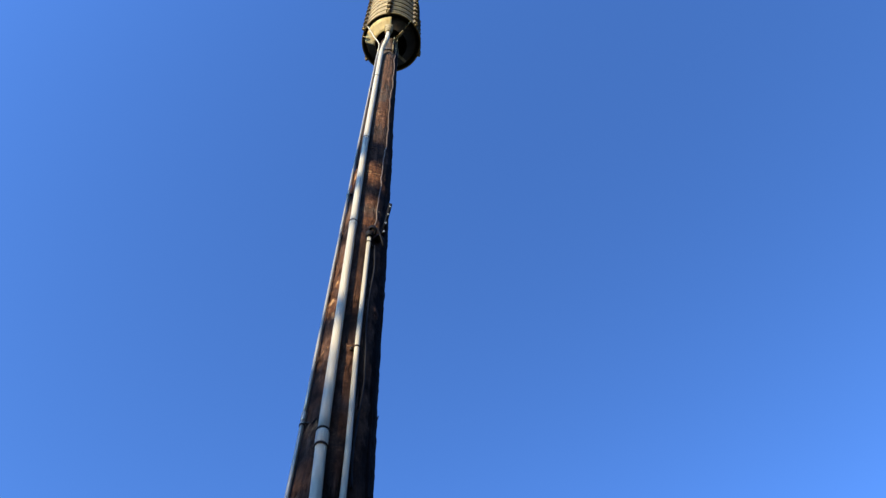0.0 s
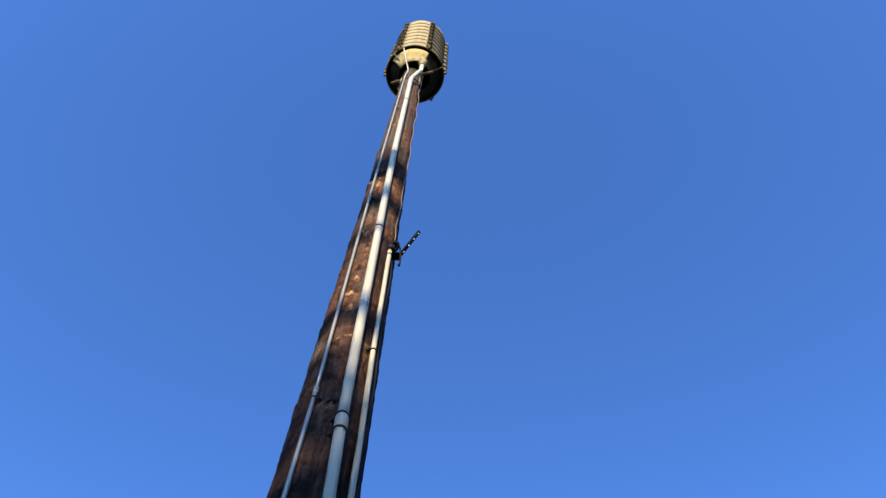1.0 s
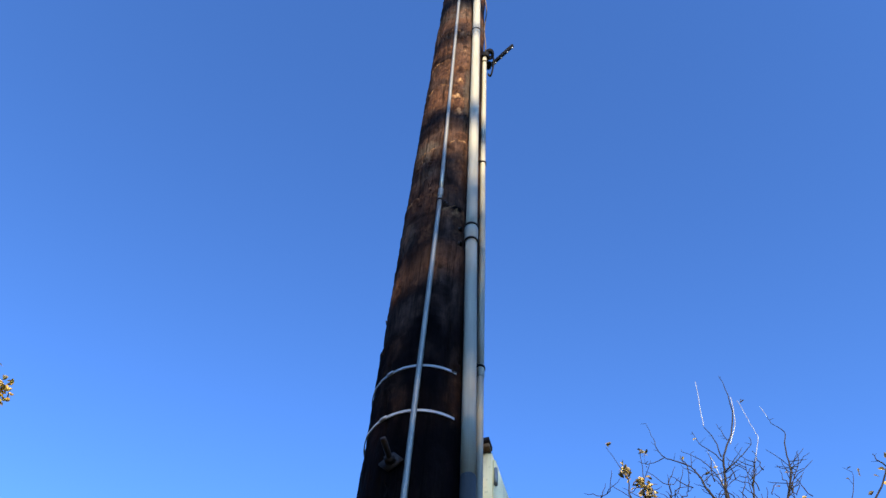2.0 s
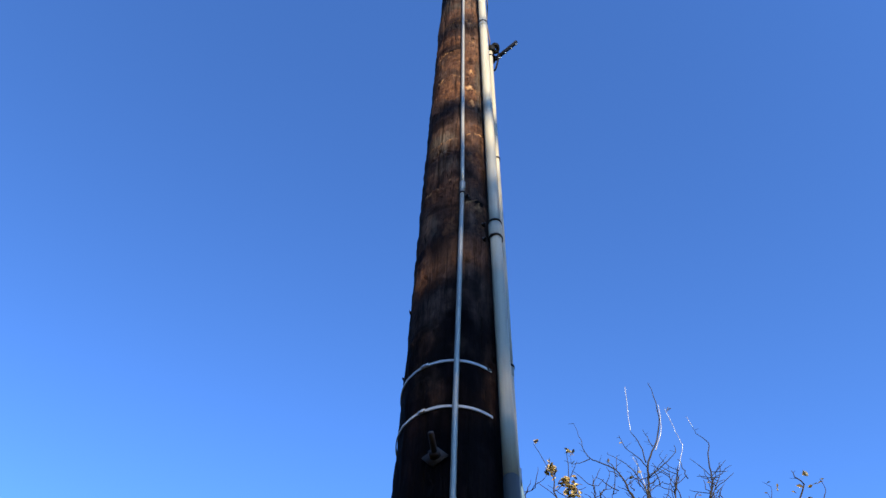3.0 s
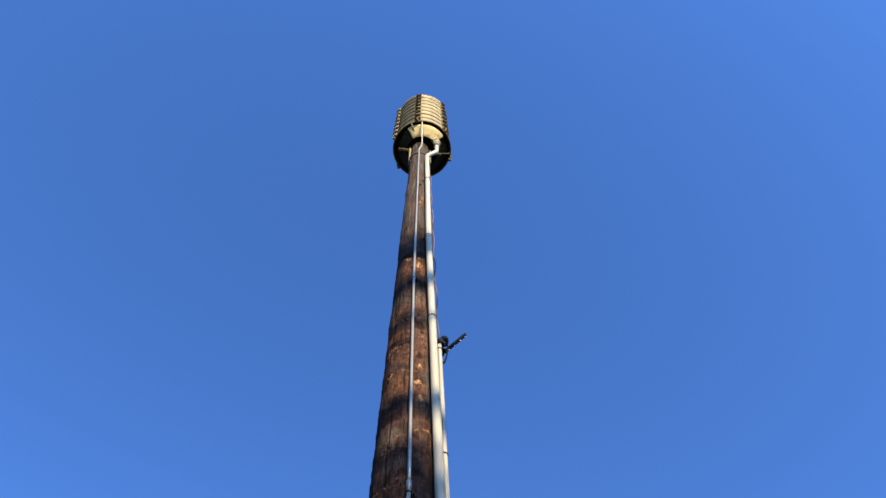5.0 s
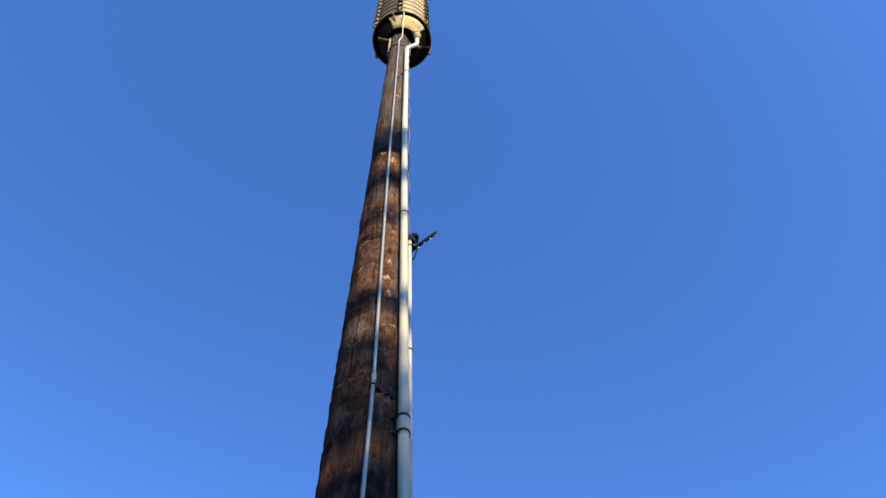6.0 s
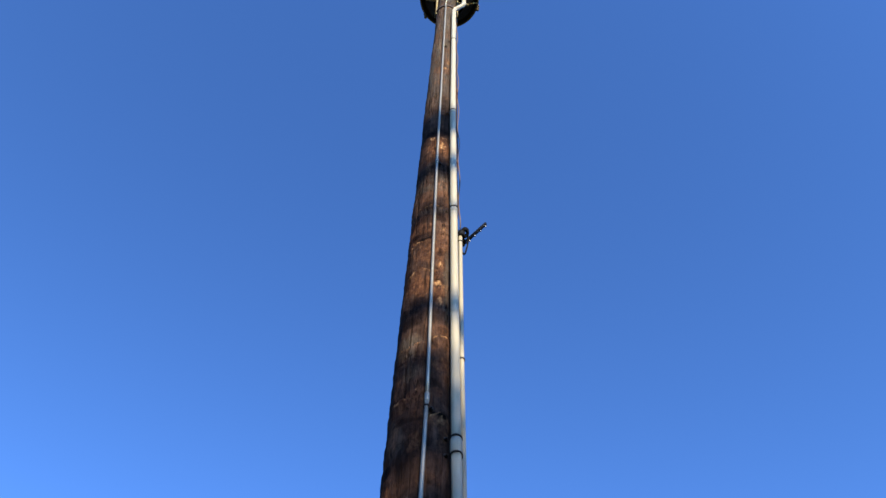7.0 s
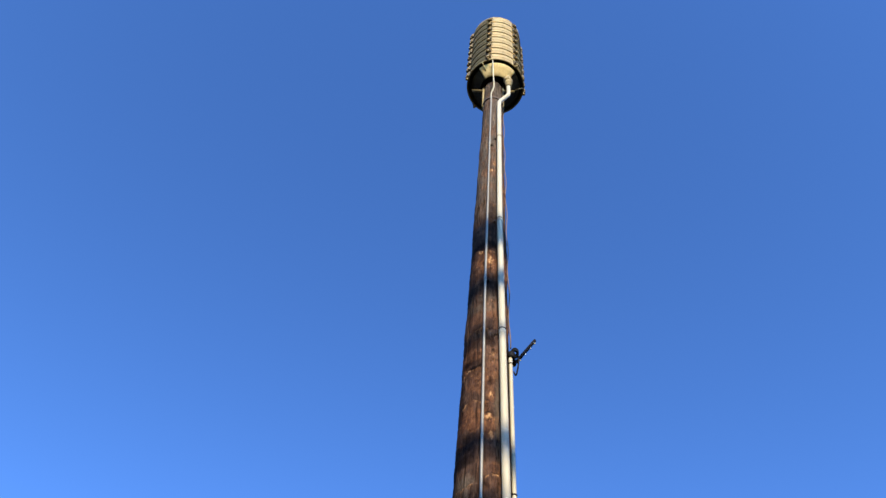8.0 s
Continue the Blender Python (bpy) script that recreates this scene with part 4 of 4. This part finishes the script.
def leafy_tree(name_label, place, height, spread, centre_z, count, seed, material, size, trunk_r, crown=(1.0, 1.0, 0.8), tip=None):
    rng = random.Random(seed)
    root = thing("tree", place, name_label, "tree")
    base = Vector(place)
    bm = bmesh.new()
    stem = crooked(rng, base - Vector((0, 0, 0.2)), base + Vector((0, 0, height * 0.85)), 9, 0.12)
    sweep(bm, stem, [trunk_r * (1 - 0.9 * k / 9) for k in range(10)], 12)
    spots = []
    for k in range(26):
        z = height * rng.uniform(0.30, 0.82)
        d = Vector((rng.gauss(0, 1), rng.gauss(0, 1), 0)).normalized()
        a = base + Vector((0, 0, z))
        reach = spread * rng.uniform(0.5, 1.0)
        b = base + Vector((d.x * reach * crown[0], d.y * reach * crown[1], z + rng.uniform(0.3, 1.6)))
        line = crooked(rng, a, b, 6, 0.10)
        sweep(bm, line, [trunk_r * 0.35 * (1 - 0.13 * j) for j in range(7)], 6)
    at(root, part("trunk", bm, BARK_DARK, root))
    clumps = []
    while len(clumps) < 90:
        p = Vector((rng.uniform(-1, 1), rng.uniform(-1, 1), rng.uniform(-1, 1)))
        if 0.25 < p.length < 1.0:
            clumps.append(base + Vector((p.x * spread * crown[0], p.y * spread * crown[1], centre_z - base.z + p.z * (height - centre_z))))
    for k in range(count):
        c = rng.choice(clumps)
        s = spread * 0.14
        spots.append(c + Vector((rng.gauss(0, s), rng.gauss(0, s), rng.gauss(0, s * 0.8))))
    if tip:
        end = Vector(tip)
        bm = bmesh.new()
        line = crooked(rng, base + Vector((0, 0, end.z - 1.4)), end, 8, 0.04)
        sweep(bm, line, [0.030 - 0.003 * k for k in range(9)], 7)
        at(root, part("branch", bm, BARK_DARK, root))
        for k in range(760):
            q = line[-1].lerp(line[-3], rng.random() ** 1.3)
            spots.append(q + Vector((rng.gauss(0, 0.08), rng.gauss(0, 0.08), rng.gauss(0, 0.09))))
    at(root, mesh_part("crown", leaf_mesh("crown", spots, rng, material, size), None, root, "dense leafy crown", smooth=False))
    return root


bare_tree()
leafy_tree("yellow autumn maple tree with dense bright leaves", (-8.55, 2.25, 0), 11.3, 1.7, 9.3, 9000, 3, LEAF_GOLD, 0.07, 0.16, tip=(-6.35, 3.32, 10.75))


def blocking_woods():
    # unseen ring, added to keep low sky light off the pole
    rng = np.random.default_rng(17)
    verts, faces = [], []
    n = 260
    heights = 24.0 + 4.0 * lattice(np.arange(n) / n, np.zeros(n), 40, 31) + 2.4 * lattice(np.arange(n) / n, np.zeros(n), 120, 32)
    # the ring is lowered where the sun comes in
    off = np.abs((np.arange(n) / n * 360 - SUN_AZ + 180) % 360 - 180)
    heights *= 0.48 + 0.52 * np.clip((off - 22) / 14, 0, 1)
    for k in range(n):
        a = math.tau * k / n
        for j, (f, r) in enumerate(((0.0, 52), (0.25, 50), (0.55, 51), (0.8, 53), (0.95, 55), (1.0, 58))):
            q = r + rng.normal(0, 0.8)
            verts.append((q * math.cos(a), q * math.sin(a), f * heights[k] - 0.2))
    for k in range(n):
        for j in range(5):
            a, b = k * 6 + j, ((k + 1) % n) * 6 + j
            faces.append((a, b, b + 1, a + 1))
    me = bpy.data.meshes.new("woods")
    me.from_pydata(verts, [], faces)
    g = Graph("blocker_foliage", 0.9)
    c = g.ramp(g.noise((0.9, 0.9, 0.9), 1.0, 8, 0.7), [(0.3, (0.018, 0.020, 0.008)), (0.55, (0.06, 0.05, 0.018)), (0.75, (0.13, 0.085, 0.025))])
    ob = mesh_part("woods", me, g.done(c, g.noise((1.5, 1.5, 1.5), 1.0, 6), 1.0, 0.4))
    tagged(ob, "unseen ring of autumn woods added to block low sky light", "woods", kind="stuff")


blocking_woods()


# ---- unseen tree added towards the sun, whose shade falls on the pole ----
def shade_tree():
    """An unseen tall tree added towards the sun: a dense low crown and long level limbs above it."""
    rng = random.Random(5)
    D = 22.0
    flat = Vector((SUN_DIR.x, SUN_DIR.y, 0)).normalized()
    across = Vector((-flat.y, flat.x, 0))
    lift = D * math.tan(radians(SUN_EL))
    base = flat * D + across * 4.5
    root = thing("tree", base, "unseen tall tree added to shade the pole with its level limbs", "tree")
    bm = bmesh.new()
    stem = crooked(rng, base - Vector((0, 0, 0.3)), base + Vector((0, 0, 21.0)), 12, 0.10)
    sweep(bm, stem, [0.42 * (1 - 0.07 * k) for k in range(13)], 14)
    # limb heights set to cast the shadow bands on the pole
    for z, r, tilt in ((6.65, 0.11, 0.02), (7.90, 0.07, -0.03), (8.68, 0.16, 0.02), (9.50, 0.19, 0.03), (9.74, 0.13, 0.00)):
        a = base + Vector((0, 0, z + lift + tilt * 4.5))
        b = flat * D - across * 5.0 + Vector((0, 0, z + lift - tilt * 5.0))
        line = crooked(rng, a, b, 14, 0.035)
        sweep(bm, line, [r * (1.15 - 0.03 * k) for k in range(15)], 9)
    at(root, part("trunk", bm, BARK_DARK, root))
    spots = []
    while len(spots) < 26000:
        s, z = rng.uniform(-6.5, 6.5), rng.uniform(4.0, 14.9)
        top = 6.02 + lift + 0.12 * math.sin(s * 2.3)
        if z > top - rng.random() ** 2 * 0.6:
            continue
        spots.append(flat * (D + rng.gauss(0, 1.0)) + across * s + Vector((0, 0, z)))
    at(root, mesh_part("crown", leaf_mesh("crown", spots, rng, LEAF_GREEN, 0.30), None, root, "dense dark green crown", smooth=False))


shade_tree()
